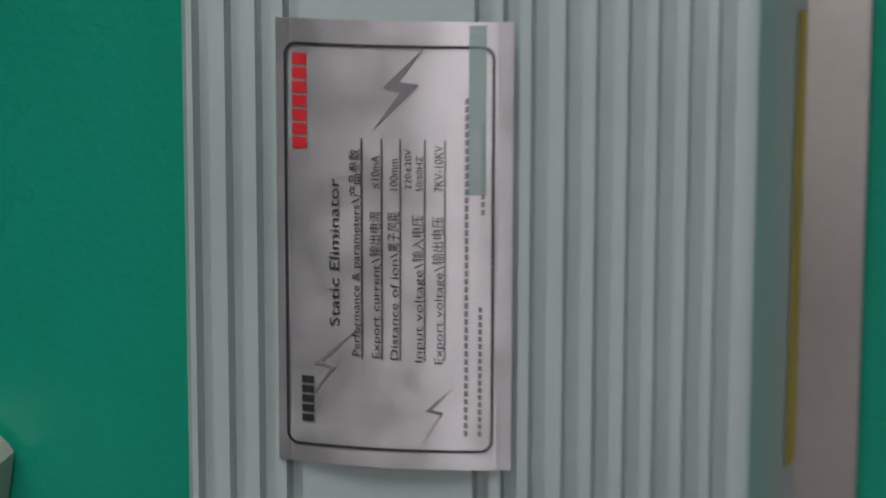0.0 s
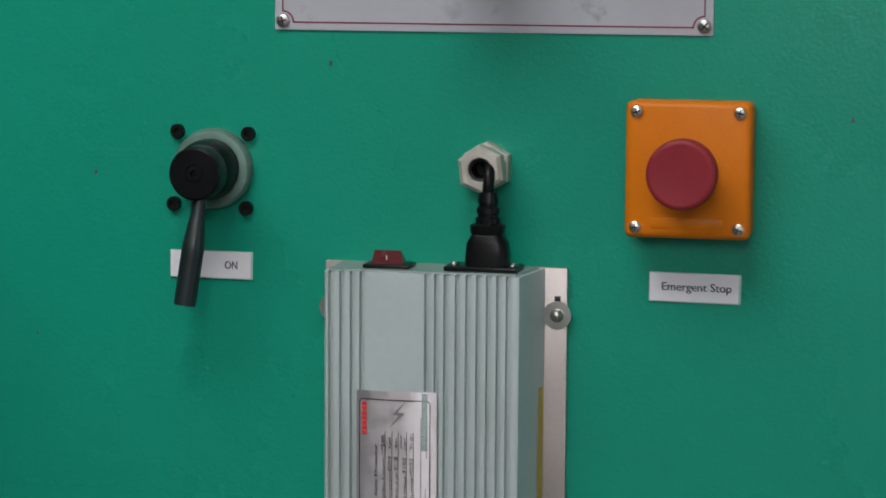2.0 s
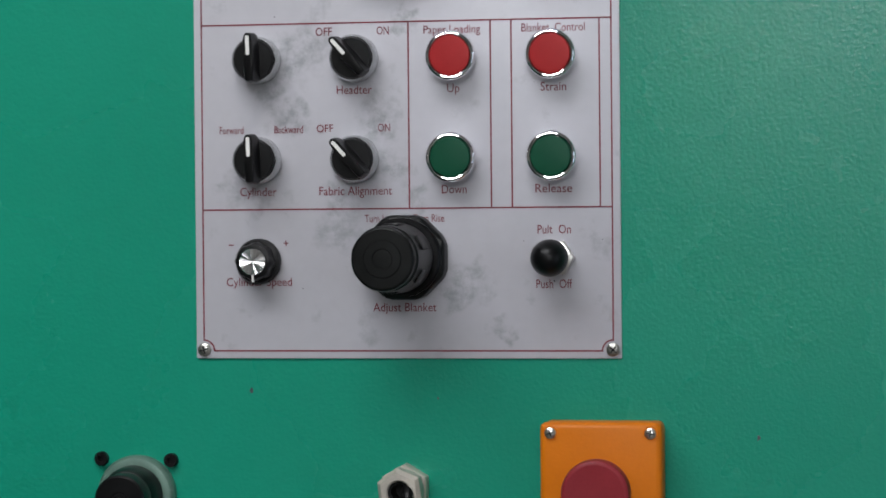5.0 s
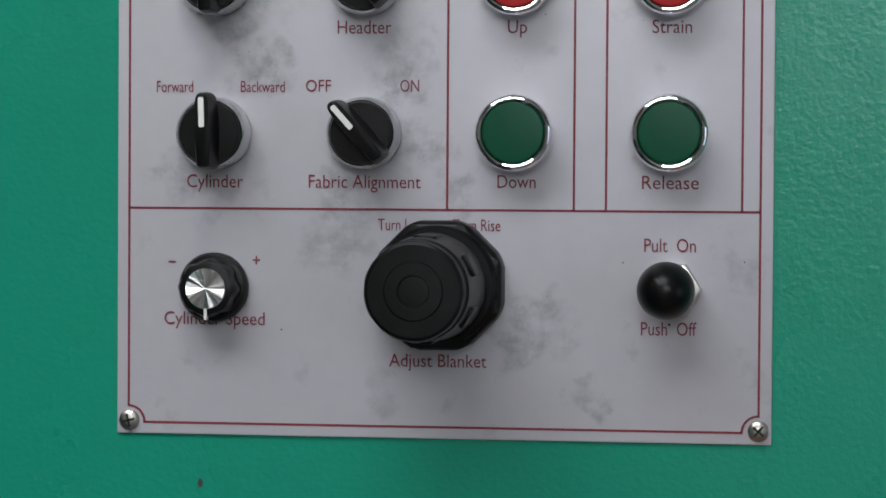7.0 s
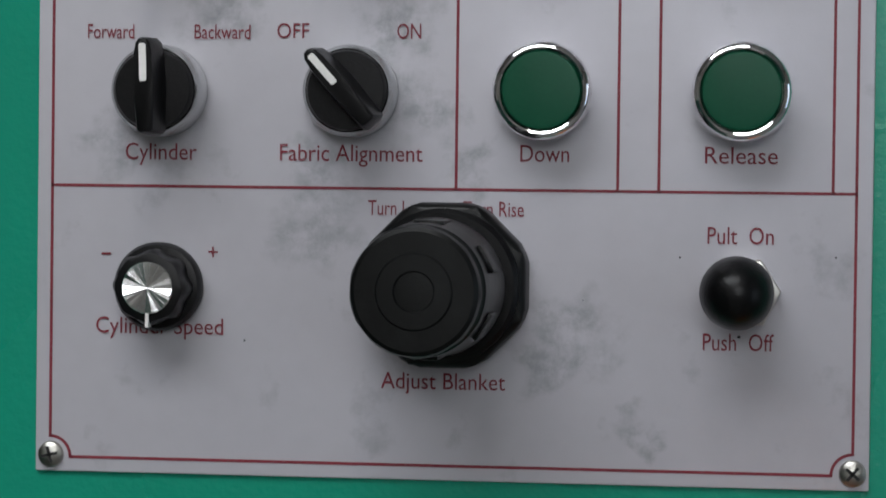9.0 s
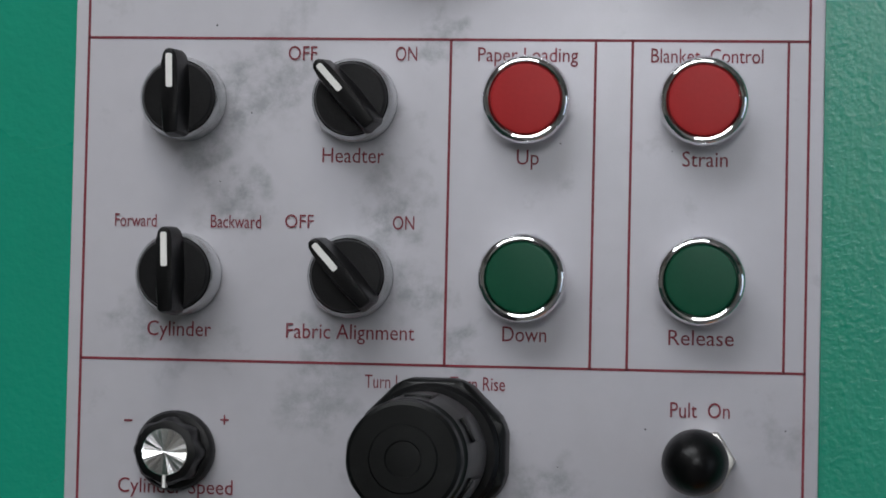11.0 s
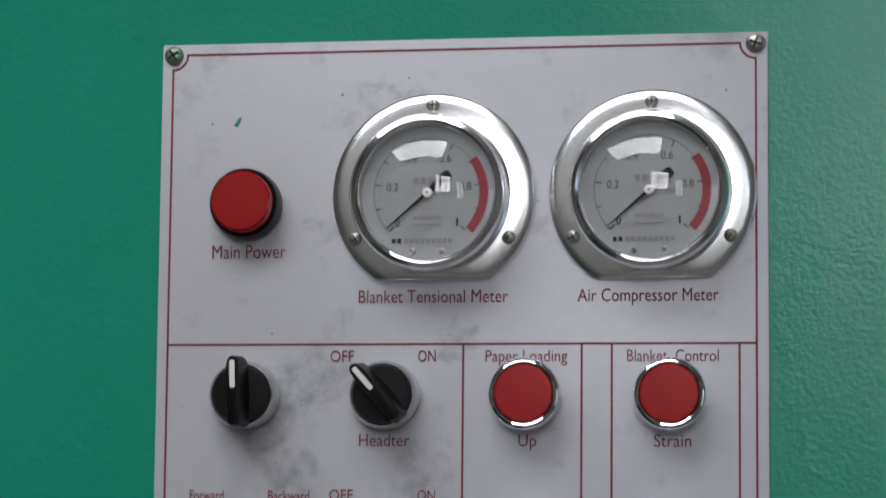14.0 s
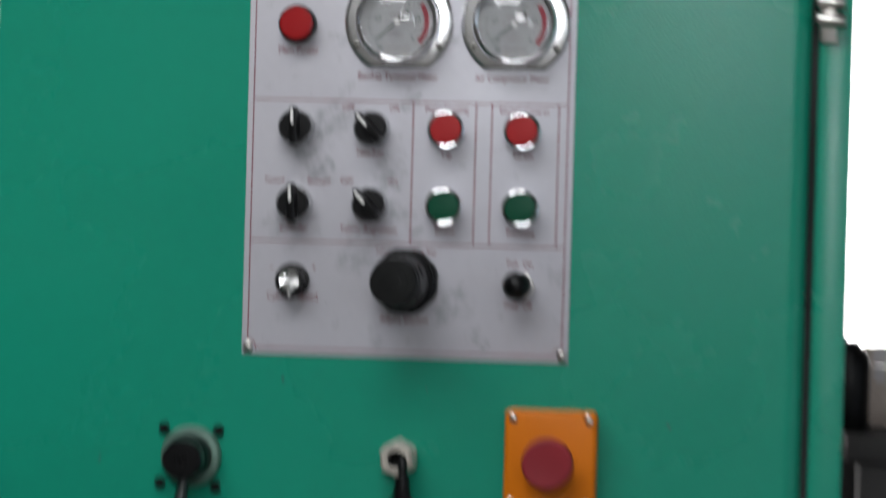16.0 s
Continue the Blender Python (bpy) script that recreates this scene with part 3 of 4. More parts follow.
# ---- pressure gauges ----
def gauge(x, z, label):
    g = thing("pressure_gauge", (x, 0, z), label, "gauge", "pressure gauges")
    cz = 0.0
    bm = bmesh.new()
    # dished flange, cut flat along its lower edge
    prof = [(0.0432, 0.0), (0.0435, 0.0012), (0.0431, 0.0024), (0.0420, 0.0031), (0.0395, 0.0037), (0.0365, 0.0042), (0.0335, 0.0045), (0.0318, 0.0036)]
    steps, rings = 96, []
    for r, h in prof:
        ring = []
        for i in range(steps):
            a = 2 * math.pi * i / steps
            rr = r
            if math.sin(a) < -0.5:
                rr = min(r, (0.0362 - (0.0426 - r) * 0.35) / -math.sin(a))
            ring.append(bm.verts.new((rr * math.cos(a), -h, rr * math.sin(a))))
        rings.append(ring)
    for lo_, hi_ in zip(rings, rings[1:]):
        for i in range(steps):
            bm.faces.new((lo_[i], lo_[(i + 1) % steps], hi_[(i + 1) % steps], hi_[i]))
    flange = part("flange", bm, FLANGE, g, "polished chrome flange with a flat lower edge")
    for a in (90, 210, 330):
        screw_head(g, 0.0378 * math.cos(radians(a)), 0.0378 * math.sin(radians(a)), 0.0044, 0.0028, SCREW, a)
    part("case", lathe([(0.0300, 0.002), (0.0300, 0.010), (0.0322, 0.0115), (0.0332, 0.014), (0.0330, 0.0180), (0.0320, 0.0200), (0.0302, 0.0208), (0.0290, 0.0200), (0.0285, 0.0188), (0.0285, 0.0138)], 64), CHROME, g, "chrome bezel", loc=(0.0001, 0, -0.0010))
    dial = part("dial", lathe([(0.0284, 0.0135), (0.0284, 0.0149), (0.0, 0.0149)], 48), DIAL, g, "white printed dial", loc=(0.0001, 0, -0.0010))
    h = 0.0151
    part("red_band", arc_band(0.0217, 0.0254, -42, 37, h, 0.0001, 32), DIAL_RED, dial)
    part("scale_arc", arc_band(0.0227, 0.0229, 37, 225, h, 0.0001, 48), INK, dial)
    part("scale_arc", arc_band(0.0206, 0.02075, 150, 225, h, 0.0001, 48), GREY_INK, dial)
    for k in range(11):
        a = 225 - 27 * k
        part("tick", arc_band(0.0198 if k % 2 == 0 else 0.0206, 0.0226, a - 0.6, a + 0.6, h + 0.0001, 0.0001, 2), INK, dial)
    for k, text in enumerate(("0", "0.2", "0.4", "0.6", "0.8", "1")):
        a = radians(225 - 54 * k)
        r = (0.0178, 0.0152, 0.0160, 0.0160, 0.0160, 0.0176)[k]
        w = 0.0050 if len(text) == 3 else (0.0018 if text == "0" else 0.0010)
        lettering(text, INK, dial, r * math.cos(a) - w / 2, r * math.cos(a) + w / 2, r * math.sin(a) - 0.0016, 0.0034, -h - 0.0002)
    lettering("MPa", GREY_INK, dial, 0.0066, 0.0124, -0.0016, 0.0024, -h - 0.0002)
    bars(dial, GREY_INK, -0.0060, 0.0038, 0.012, 0.0026, 4, -h - 0.0002)
    bars(dial, GREY_INK, -0.0058, -0.0112, 0.012, 0.0014, 8, -h - 0.0002)
    bars(dial, GREY_INK, -0.0058, -0.0140, 0.012, 0.0010, 9, -h - 0.0002)
    bars(dial, INK, -0.0150, -0.0212, 0.0046, 0.0020, 2, -h - 0.0002)
    bars(dial, GREY_INK, -0.0098, -0.0212, 0.0210, 0.0020, 9, -h - 0.0002)
    part("printed_ring", arc_band(0.0015, 0.0018, 0, 359, h, 0.0001, 20, -0.0072, -0.0005), GREY_INK, dial)
    part("printed_ring", arc_band(0.0015, 0.0018, 0, 359, h, 0.0001, 20, 0.0, -0.0078), GREY_INK, dial)
    for sx in (-0.0064, 0.0064):
        screw_head(dial, sx, -0.0245, h, 0.0015, SCREW, 30)
    a = radians(221)
    c, s = math.cos(a), math.sin(a)
    sh = [(-0.0124, 0.0014), (-0.0114, 0.0021), (-0.0092, 0.0022), (-0.0036, 0.0016), (0.0, 0.0008), (0.0232, 0.0001), (0.0232, -0.0001), (0.0, -0.0008), (-0.0036, -0.0016), (-0.0092, -0.0022), (-0.0114, -0.0021), (-0.0124, -0.0014)]
    pointer = part("pointer", prism([(c * p - s * q, s * p + c * q) for p, q in sh], 0.0159, 0.0163), BLACK, g, "black pointer resting at zero", loc=(0.0001, 0, -0.0010))
    part("hub", lathe([(0.0020, 0.0162), (0.0020, 0.0170), (0.0012, 0.0173), (0.0, 0.0173)], 20), POINTER_WHITE, pointer)
    part("hub_pin", lathe([(0.0005, 0.0172), (0.0005, 0.0175), (0.0, 0.0175)], 10), INK, pointer)
    shell = [(0.0287, 0.0199), (0.0268, 0.0214), (0.0240, 0.0231), (0.0190, 0.0256), (0.0130, 0.0275), (0.0060, 0.0286), (0.0, 0.0288)]
    dome = lathe([(r, q - 0.0007) for r, q in reversed(shell)] + shell, 64, closed=False)
    gl = part("glass", dome, GLASS, g, "clear domed glass reflecting windows", loc=(0.0001, 0, -0.0010))
    gl.visible_shadow = False
    return g


gauge(-0.0105, 1.5256, "chrome flanged pressure gauge on grey plate above tension wording")
gauge(0.0822, 1.5256, "chrome flanged pressure gauge on grey plate above air wording")

# ---- lamp, selectors, buttons ----
lamp = thing("indicator_lamp", (-0.0911, 0, 1.5222), "round red main power indicator lamp in black collar", "lamp")
part("collar", lathe([(0.0150, 0.0), (0.0152, 0.003), (0.0151, 0.0070), (0.0147, 0.0095), (0.0140, 0.0102), (0.0135, 0.0100), (0.0134, 0.004)], 48), BLACK, lamp, "black collar")
part("lens", lathe([(0.0133, 0.005), (0.0133, 0.0120), (0.0129, 0.0140), (0.0119, 0.0149), (0.0, 0.0154)], 48), LAMP_RED, lamp, "glossy red plastic lens")


def selector(turn, label):
    s = thing("selector_switch", (0, 0, 0), label, "switch", "selector switches")
    part("collar", lathe([(0.0142, 0.0), (0.0145, 0.0015), (0.0143, 0.0088), (0.0139, 0.0112), (0.0129, 0.0126), (0.0125, 0.0124), (0.0124, 0.0105)], 48), WORN_CHROME, s, "chrome collar")
    part("face", lathe([(0.0123, 0.008), (0.0123, 0.0142), (0.0117, 0.0152), (0.0, 0.0155)], 48), BLACK, s)
    bm = bmesh.new()
    # tapered finger grip, pointed at the marked end
    c, q = math.cos(radians(turn)), math.sin(radians(turn))
    low = [(-0.0038, -0.0132), (-0.0024, -0.0140), (0.0024, -0.0140), (0.0038, -0.0132), (0.0046, 0.0), (0.0041, 0.0110), (0.0033, 0.0143), (0.0018, 0.0157), (0.0, 0.0160), (-0.0018, 0.0157), (-0.0033, 0.0143), (-0.0041, 0.0110), (-0.0046, 0.0)]
    top = [(x * 0.66, z * 0.965) for x, z in low]
    lo_ = [bm.verts.new((c * x - q * z, -0.0150, q * x + c * z)) for x, z in low]
    hi_ = [bm.verts.new((c * x - q * z, -0.0268, q * x + c * z)) for x, z in top]
    for i in range(len(low)):
        bm.faces.new((lo_[i], lo_[(i + 1) % len(low)], hi_[(i + 1) % len(low)], hi_[i]))
    bm.faces.new(lo_[::-1])
    f = bm.faces.new(hi_)
    bmesh.ops.bevel(bm, geom=list(f.edges), offset=0.0008, segments=2, affect="EDGES", profile=0.5)
    grip = part("grip", bm, BLACK, s)
    part("pointer_line", prism([(c * x - q * z, q * x + c * z) for x, z in ((-0.0007, 0.0020), (0.0007, 0.0020), (0.0011, 0.0025), (0.0011, 0.0130), (0.0007, 0.0136), (-0.0007, 0.0136), (-0.0011, 0.0130), (-0.0011, 0.0025))], 0.0262, 0.0271), POINTER_WHITE, grip, "white pointer line")
    return s


for x, z, turn, label in ((-0.0899, 1.4405, 2, "black selector switch turned upright, smudged plate round it"), (-0.0901, 1.3797, 2, "black selector switch turned upright above cylinder wording"),
                          (-0.0297, 1.4405, 42, "black selector switch turned to off above heater wording"), (-0.0298, 1.3799, 42, "black selector switch turned to off above fabric wording")):
    selector(turn, label).location = (x, 0, z)


def push_button(x, z, mat, label):
    b = thing("push_button", (x, 0, z), label, "button", "push buttons")
    part("bezel", lathe([(0.0138, 0.0), (0.0140, 0.0095), (0.0147, 0.0105), (0.0151, 0.0118), (0.0151, 0.0130), (0.0147, 0.0141), (0.0140, 0.0149), (0.0132, 0.0152), (0.0126, 0.0149), (0.0123, 0.0140), (0.0122, 0.0070)], 56), POLISHED, b, "polished chrome bezel")
    part("cap", lathe([(0.0121, 0.008), (0.0121, 0.0146), (0.0117, 0.0153), (0.0107, 0.0155), (0.0, 0.0146)], 48), mat, b)


push_button(0.0303, 1.4408, RED, "red push button in chrome bezel marked Up")
push_button(0.0301, 1.3803, BUTTON_GREEN, "green push button in chrome bezel marked Down")
push_button(0.0904, 1.4408, RED, "red push button in chrome bezel marked Strain")
push_button(0.0905, 1.3804, BUTTON_GREEN, "green push button in chrome bezel marked Release")

# ---- knobs of the lowest row ----
speed = thing("speed_knob", (-0.0903, 0, 1.3186), "black fluted speed knob with spun aluminium cap", "knob")
part("skirt", lathe([(0.0122, 0.0004), (0.0138, 0.0010), (0.0139, 0.0045), (0.0130, 0.0062), (0.0112, 0.0066)], 64), BLACK, speed)
part("body", lathe([(0.0112, 0.0062), (0.0112, 0.0150), (0.0104, 0.0172), (0.0086, 0.0178), (0.0, 0.0178)], 96,
                   wobble=lambda a, h: 1 + (0.050 * math.cos(8 * a + 0.4) if h < 0.0165 else 0.015 * math.cos(8 * a + 0.4))), BLACK, speed)
cap = part("cap", lathe([(0.0080, 0.0170), (0.0080, 0.0181), (0.0078, 0.0183), (0.0074, 0.0183)], 48), SPUN, speed, "spun aluminium cap")
# Randomly tilted wedges shape the light and dark rays of a spun sheen.
rng = random.Random(21)
bm = bmesh.new()
edge, turn = [], 0.0
while turn < 2 * math.pi - 0.1:
    edge.append(turn)
    turn += rng.uniform(0.14, 0.34)
for a, b in zip(edge, edge[1:] + [2 * math.pi]):
    tilt = rng.choice((-1, 1)) * rng.uniform(0.0002, 0.0011)
    rim = [bm.verts.new((0.0077 * math.cos(t), -0.0189 - k * tilt, 0.0077 * math.sin(t))) for t, k in ((a, -0.5), ((a + b) / 2, 0.0), (b, 0.5))]
    bm.faces.new([bm.verts.new((0, -0.0189, 0))] + rim)
part("cap_face", bm, SPUN, cap)
part("pointer_line", prism([(-0.0005, -0.0078), (0.0005, -0.0078), (0.0005, -0.0122), (-0.0005, -0.0122)], 0.0150, 0.0186), POINTER_WHITE, speed)

def rounded_nut(r, h):
    """Octagon with blunt corners."""
    out = []
    for k in range(8):
        a = radians(22.5 + 45 * k)
        for d, f in ((-7, 0.985), (0, 0.988), (7, 0.985)):
            out.append((r * f * math.cos(a + radians(d)), r * f * math.sin(a + radians(d))))
    return prism(out, 0.0, h, bevel=0.0022)


big = thing("regulator_knob", (0.0005, 0, 1.3206), "large black octagonal regulator knob with locking nut", "knob")
part("locking_nut", rounded_nut(0.0267, 0.0125), RUBBER, big, "black octagonal locking nut")
part("neck", lathe([(0.0236, 0.0120), (0.0236, 0.0150), (0.0222, 0.0162), (0.0188, 0.0162), (0.0186, 0.0230)], 64), BLACK, big)
part("grip", lathe([(0.0190, 0.0225), (0.0207, 0.0232), (0.0209, 0.0260), (0.0203, 0.0420), (0.0192, 0.0606), (0.0184, 0.0616), (0.0180, 0.0641)], 96), RUBBER, big, loc=(-0.0005, 0, 0))
part("cap", lathe([(0.0170, 0.0580), (0.0187, 0.0588), (0.0190, 0.0610), (0.0184, 0.0632), (0.0172, 0.0640), (0.0112, 0.0640), (0.0107, 0.0646), (0.0060, 0.0646), (0.0056, 0.0640), (0.0, 0.0642)], 120,
                  wobble=lambda a, h: 1 + (0.006 * math.cos(9 * a) + 0.004 * math.cos(17 * a + 1) + 0.004 * math.cos(4 * a) if h < 0.0630 else 0)), RUBBER, big, "worn black cap with a ringed face", loc=(-0.0009, -0.0060, 0))
for k in range(6):
    a = radians(60 * k + 28)
    c, q = math.cos(a), math.sin(a)
    bm = box(-0.0045, 0.0045, -0.0520, -0.0330, -0.0007, 0.0007, 0.0004)
    bmesh.ops.transform(bm, matrix=Matrix(((-q, 0, c, 0.0197 * c), (0, 1, 0, 0), (c, 0, q, 0.0197 * q), (0, 0, 0, 1))), verts=bm.verts)
    part("grip_pad", bm, RUBBER, big)

pull = thing("pull_knob", (0.0908, 0, 1.3196), "black domed push pull knob on threaded stem", "knob")
part("hex_nut", prism(regular(6, 0.0114, 0.05), 0.0, 0.0095, bevel=0.0006), STEEL, pull, "steel hexagon nut", loc=(0.0008, 0, 0))
part("stem", lathe([(0.0052, 0.005), (0.0052, 0.016)], 24), STEEL, pull)
part("cap", lathe([(0.0060, 0.013), (0.0098, 0.0145), (0.0112, 0.0175), (0.0110, 0.0215), (0.0095, 0.0262), (0.0066, 0.0300), (0.0030, 0.0318), (0.0, 0.0322)], 40), BLACK, pull, "glossy black domed cap", loc=(-0.0010, 0, 0.0003))

# ---- name tags ----
def tag(x0, x1, z0, z1, tilt, label, words, wx0, wx1, wz):
    t = thing("name_tag", ((x0 + x1) / 2, DOOR_Y, (z0 + z1) / 2), label, "sign", "name tags")
    w, h = (x1 - x0) / 2, (z1 - z0) / 2
    part("laminate", box(-w - 0.0006, w + 0.0014, -0.0012, 0.0, -h - 0.0008, h + 0.0006, 0.0004), CLEAR_EDGE, t, "clear laminate edge")
    part("card", box(-w, w, -0.0016, -0.0004, -h, h), WHITE_TAG, t)
    for dx, dy in ((0.0, 0.0), (0.0003, 0.0001)):
        lettering(words, INK, t, wx0 - (x0 + x1) / 2 + dx, wx1 - (x0 + x1) / 2 + dx, wz - (z0 + z1) / 2, 0.0048, -0.0019 - dy)
    t.rotation_euler = (0, radians(tilt), 0)


tag(-0.1961, -0.1461, 1.1097, 1.1253, 0.3, "white laminated tag lettered ON below the rotary handle", "ON", -0.1621, -0.1544, 1.1153)
tag(0.0960, 0.1476, 1.1054, 1.1216, 0.6, "white laminated tag lettered Emergent Stop below the orange box", "Emergent Stop", 0.1030, 0.1434, 1.1117)

# ---- emergency stop ----
stop = thing("emergency_stop", (0.1202, DOOR_Y, 1.1844), "orange plastic box with faded red mushroom stop button", "switch")
part("back_box", box(-0.0355, 0.0355, -0.0200, 0, -0.0388, 0.0388, 0.004, 3), ORANGE, stop)
part("lid", box(-0.0360, 0.0360, -0.0290, -0.0205, -0.0393, 0.0393, 0.0042, 4), ORANGE, stop)
part("engraved_frame", box(-0.0205, 0.0205, -0.02935, -0.0288, -0.0335, -0.0275, 0.0002), ORANGE, stop, "faint moulded label field")
for sx in (-1, 1):
    for sz in (-1, 1):
        part("screw_well", lathe([(0.0044, 0.0291), (0.0044, 0.0294), (0.0036, 0.0294), (0.0, 0.0292)], 20), ORANGE, stop, loc=(sx * 0.0294, 0, sz * 0.0330))
        screw_head(stop, sx * 0.0294, sz * 0.0330, 0.0292, 0.0035, STEEL, 40 + 30 * sx + 10 * sz)
part("collar", lathe([(0.0150, 0.0285), (0.0150, 0.034), (0.0120, 0.036), (0.0120, 0.045)], 40), MUSHROOM, stop)
part("mushroom_head", lathe([(0.0120, 0.0430), (0.0185, 0.0440), (0.0198, 0.0475), (0.0200, 0.0520), (0.0199, 0.0572), (0.0194, 0.0592), (0.0182, 0.0601), (0.0170, 0.0603), (0.0165, 0.0602), (0.0, 0.0607)], 64), MUSHROOM, stop, "faded red mushroom head")

# ---- rotary handle switch ----
rot = thing("rotary_handle_switch", (-0.1688, DOOR_Y, 1.1766), "black rotary lever switch on worn green-grey ring", "switch")
part("ring", lathe([(0.0241, 0.0), (0.0243, 0.0010), (0.0243, 0.0058), (0.0238, 0.0078), (0.0226, 0.0092), (0.0205, 0.0098), (0.0184, 0.0098), (0.0178, 0.0090)], 64), RING_WORN, rot, "worn green-grey metal ring", loc=(0.0004, 0, -0.0006))
part("barrel", lathe([(0.0180, 0.006), (0.0180, 0.0125), (0.0176, 0.0190), (0.0166, 0.0245), (0.0156, 0.0268), (0.0150, 0.0272)], 48), BLACK, rot)
part("head", lathe([(0.0140, 0.0265), (0.0155, 0.0275), (0.0160, 0.0290), (0.0160, 0.0395), (0.0156, 0.0418), (0.0144, 0.0428), (0.0058, 0.0428), (0.0053, 0.0422), (0.0046, 0.0422), (0.0042, 0.0428), (0.0024, 0.0428), (0.0020, 0.0405), (0.0, 0.0405)], 56), BLACK, rot, "black knob with sunk screw", loc=(0.0008, 0, -0.0006))
part("lever", tube([(0.0010, -0.0330, -0.0100), (0.0008, -0.0345, -0.0210), (0.0000, -0.0360, -0.0300), (-0.0014, -0.0375, -0.0430), (-0.0032, -0.0385, -0.0560), (-0.0064, -0.0395, -0.0785)],
                   lambda u: 0.0043 + 0.0024 * min(1, max(0, (u - 0.32) * 3.4)) - 0.0004 * max(0, u - 0.7), 20), LEVER, rot, "black tapered lever tinted with a painted green reflection")
for dx, dz in ((-0.0225, 0.0213), (0.0216, 0.0206), (-0.0251, -0.0226), (0.0202, -0.0243)):
    part("socket_bolt", lathe([(0.0043, 0.0), (0.0043, 0.0034), (0.0039, 0.0040), (0.0021, 0.0040), (0.0020, 0.0018), (0.0, 0.0018)], 20), BLACK, rot, loc=(dx, 0, dz))


# ---- cable glands ----
def gland(x, z, label, tilt=(0, 0, 0), turn=0.2, bore=0.0088):
    g = thing("cable_gland", (x, DOOR_Y, z), label, "cable gland", "cable glands")
    part("base_nut", hex_ring(0.0154, 0.0090, 0.0, 0.0115, turn), GLAND, g)
    part("thread", lathe([(0.0128, 0.011), (0.0128, 0.0165)], 32, closed=False), GLAND, g)
    part("dome_nut", hex_ring(0.0146, bore, 0.0150, 0.0270, turn + 0.15, 0.0026), GLAND, g)
    # Black sleeve and seal colour put the hole's inner shade onto its walls.
    part("bore", lathe([(bore - 0.0001, 0.0258), (bore - 0.0016, 0.0252), (bore - 0.0020, 0.0230), (bore - 0.0020, 0.0090)], 32, closed=False), RUBBER, g, "dark sleeve for the shade inside the bore")
    part("seal", lathe([(0.0083, 0.008), (0.0083, 0.0105), (0.0, 0.0105)], 24), DARK, g, "rubber seal, blackened for the shade deep in the bore")
    g.rotation_euler = [radians(a) for a in tilt]
    return g


gland(-0.0006, 1.1812, "grey metal cable gland holding a black mains lead", turn=0.5, bore=0.0068)
gland(-0.1556, 0.9440, "grey metal cable gland holding the orange coiled cable", tilt=(8, 0, -8), turn=0.3)
gland(0.0700, 0.8800, "grey metal cable gland below the ribbed box", tilt=(-6, 0, 0), turn=0.1)

# ---- static eliminator power unit ----
BX0, BX1, BZ0, BZ1, BY = -0.0882, 0.0276, 0.8968, 1.1222, -0.0454
unit = thing("power_unit", (0, 0, 0), "ribbed pale aluminium power unit on flanged back plate", "power supply")
grooves = [-0.0841, -0.0774, -0.0711, -0.0654, -0.0268, -0.0211, -0.0155, -0.0088, -0.0027, 0.0035, 0.0094, 0.0154, 0.0210]
prof = [(-0.0893, -0.0030), (-0.0893, -0.0300), (BX0, BY + 0.0015), (BX0 + 0.0012, BY)]
for gx in grooves:
    prof += [(gx - 0.0017, BY), (gx - 0.0015, BY + 0.0050), (gx + 0.0015, BY + 0.0050), (gx + 0.0017, BY)]
prof += [(BX1 - 0.0022, BY), (BX1 - 0.0006, BY + 0.0008), (BX1, BY + 0.0026), (0.0346, -0.0030)]
bm = bmesh.new()
lo = [bm.verts.new((x, y, BZ0)) for x, y in prof]
hi = [bm.verts.new((x, y, BZ1)) for x, y in prof]
for i in range(len(prof)):
    j = (i + 1) % len(prof)
    bm.faces.new((lo[i], lo[j], hi[j], hi[i]))
bm.faces.new(lo), bm.faces.new(hi)
body = part("ribbed_body", bm, ALU, unit, "ribbed pale aluminium extrusion")
cap_out = [(-0.0863, -0.0050), (-0.0863, BY + 0.003), (BX1 - 0.003, BY + 0.003), (0.0310, -0.0050)]
for z0, z1 in ((BZ1, BZ1 + 0.0012), (BZ0 - 0.0012, BZ0)):
    bm = bmesh.new()
    a = [bm.verts.new((x, y, z0)) for x, y in cap_out]
    b = [bm.verts.new((x, y, z1)) for x, y in cap_out]
    for i in range(4):
        bm.faces.new((a[i], a[(i + 1) % 4], b[(i + 1) % 4], b[i]))
    bm.faces.new(a), bm.faces.new(b)
    part("end_cap", bm, ALU_CAP, unit, "grey-green end cap")
part("back_plate", box(-0.0985, 0.0477, -0.0028, 0.0012, 0.9042, 1.1228, 0.0005), BRACKET, unit, "bare sheet steel mounting plate")
for x in (-0.0937, 0.0421):
    for z in (1.0950, 0.9314):
        # Dark patch on the plate for the shade inside its slot.
        part("slot", prism([(x - 0.0018, z - 0.0070), (x + 0.0018, z - 0.0070), (x + 0.0018, z + 0.0112), (x - 0.0018, z + 0.0112)], 0.0026, 0.0031), DARK, unit)
        wash = part("washer", lathe([(0.0082, 0.0030), (0.0084, 0.0036), (0.0082, 0.0044), (0.0042, 0.0046)], 32), STEEL, unit, "zinc washer", loc=(x, 0, z))
        part("screw", lathe([(0.0040, 0.0044), (0.0040, 0.0060), (0.0032, 0.0078), (0.0018, 0.0088), (0.0, 0.0090)], 24), SCREW, wash)
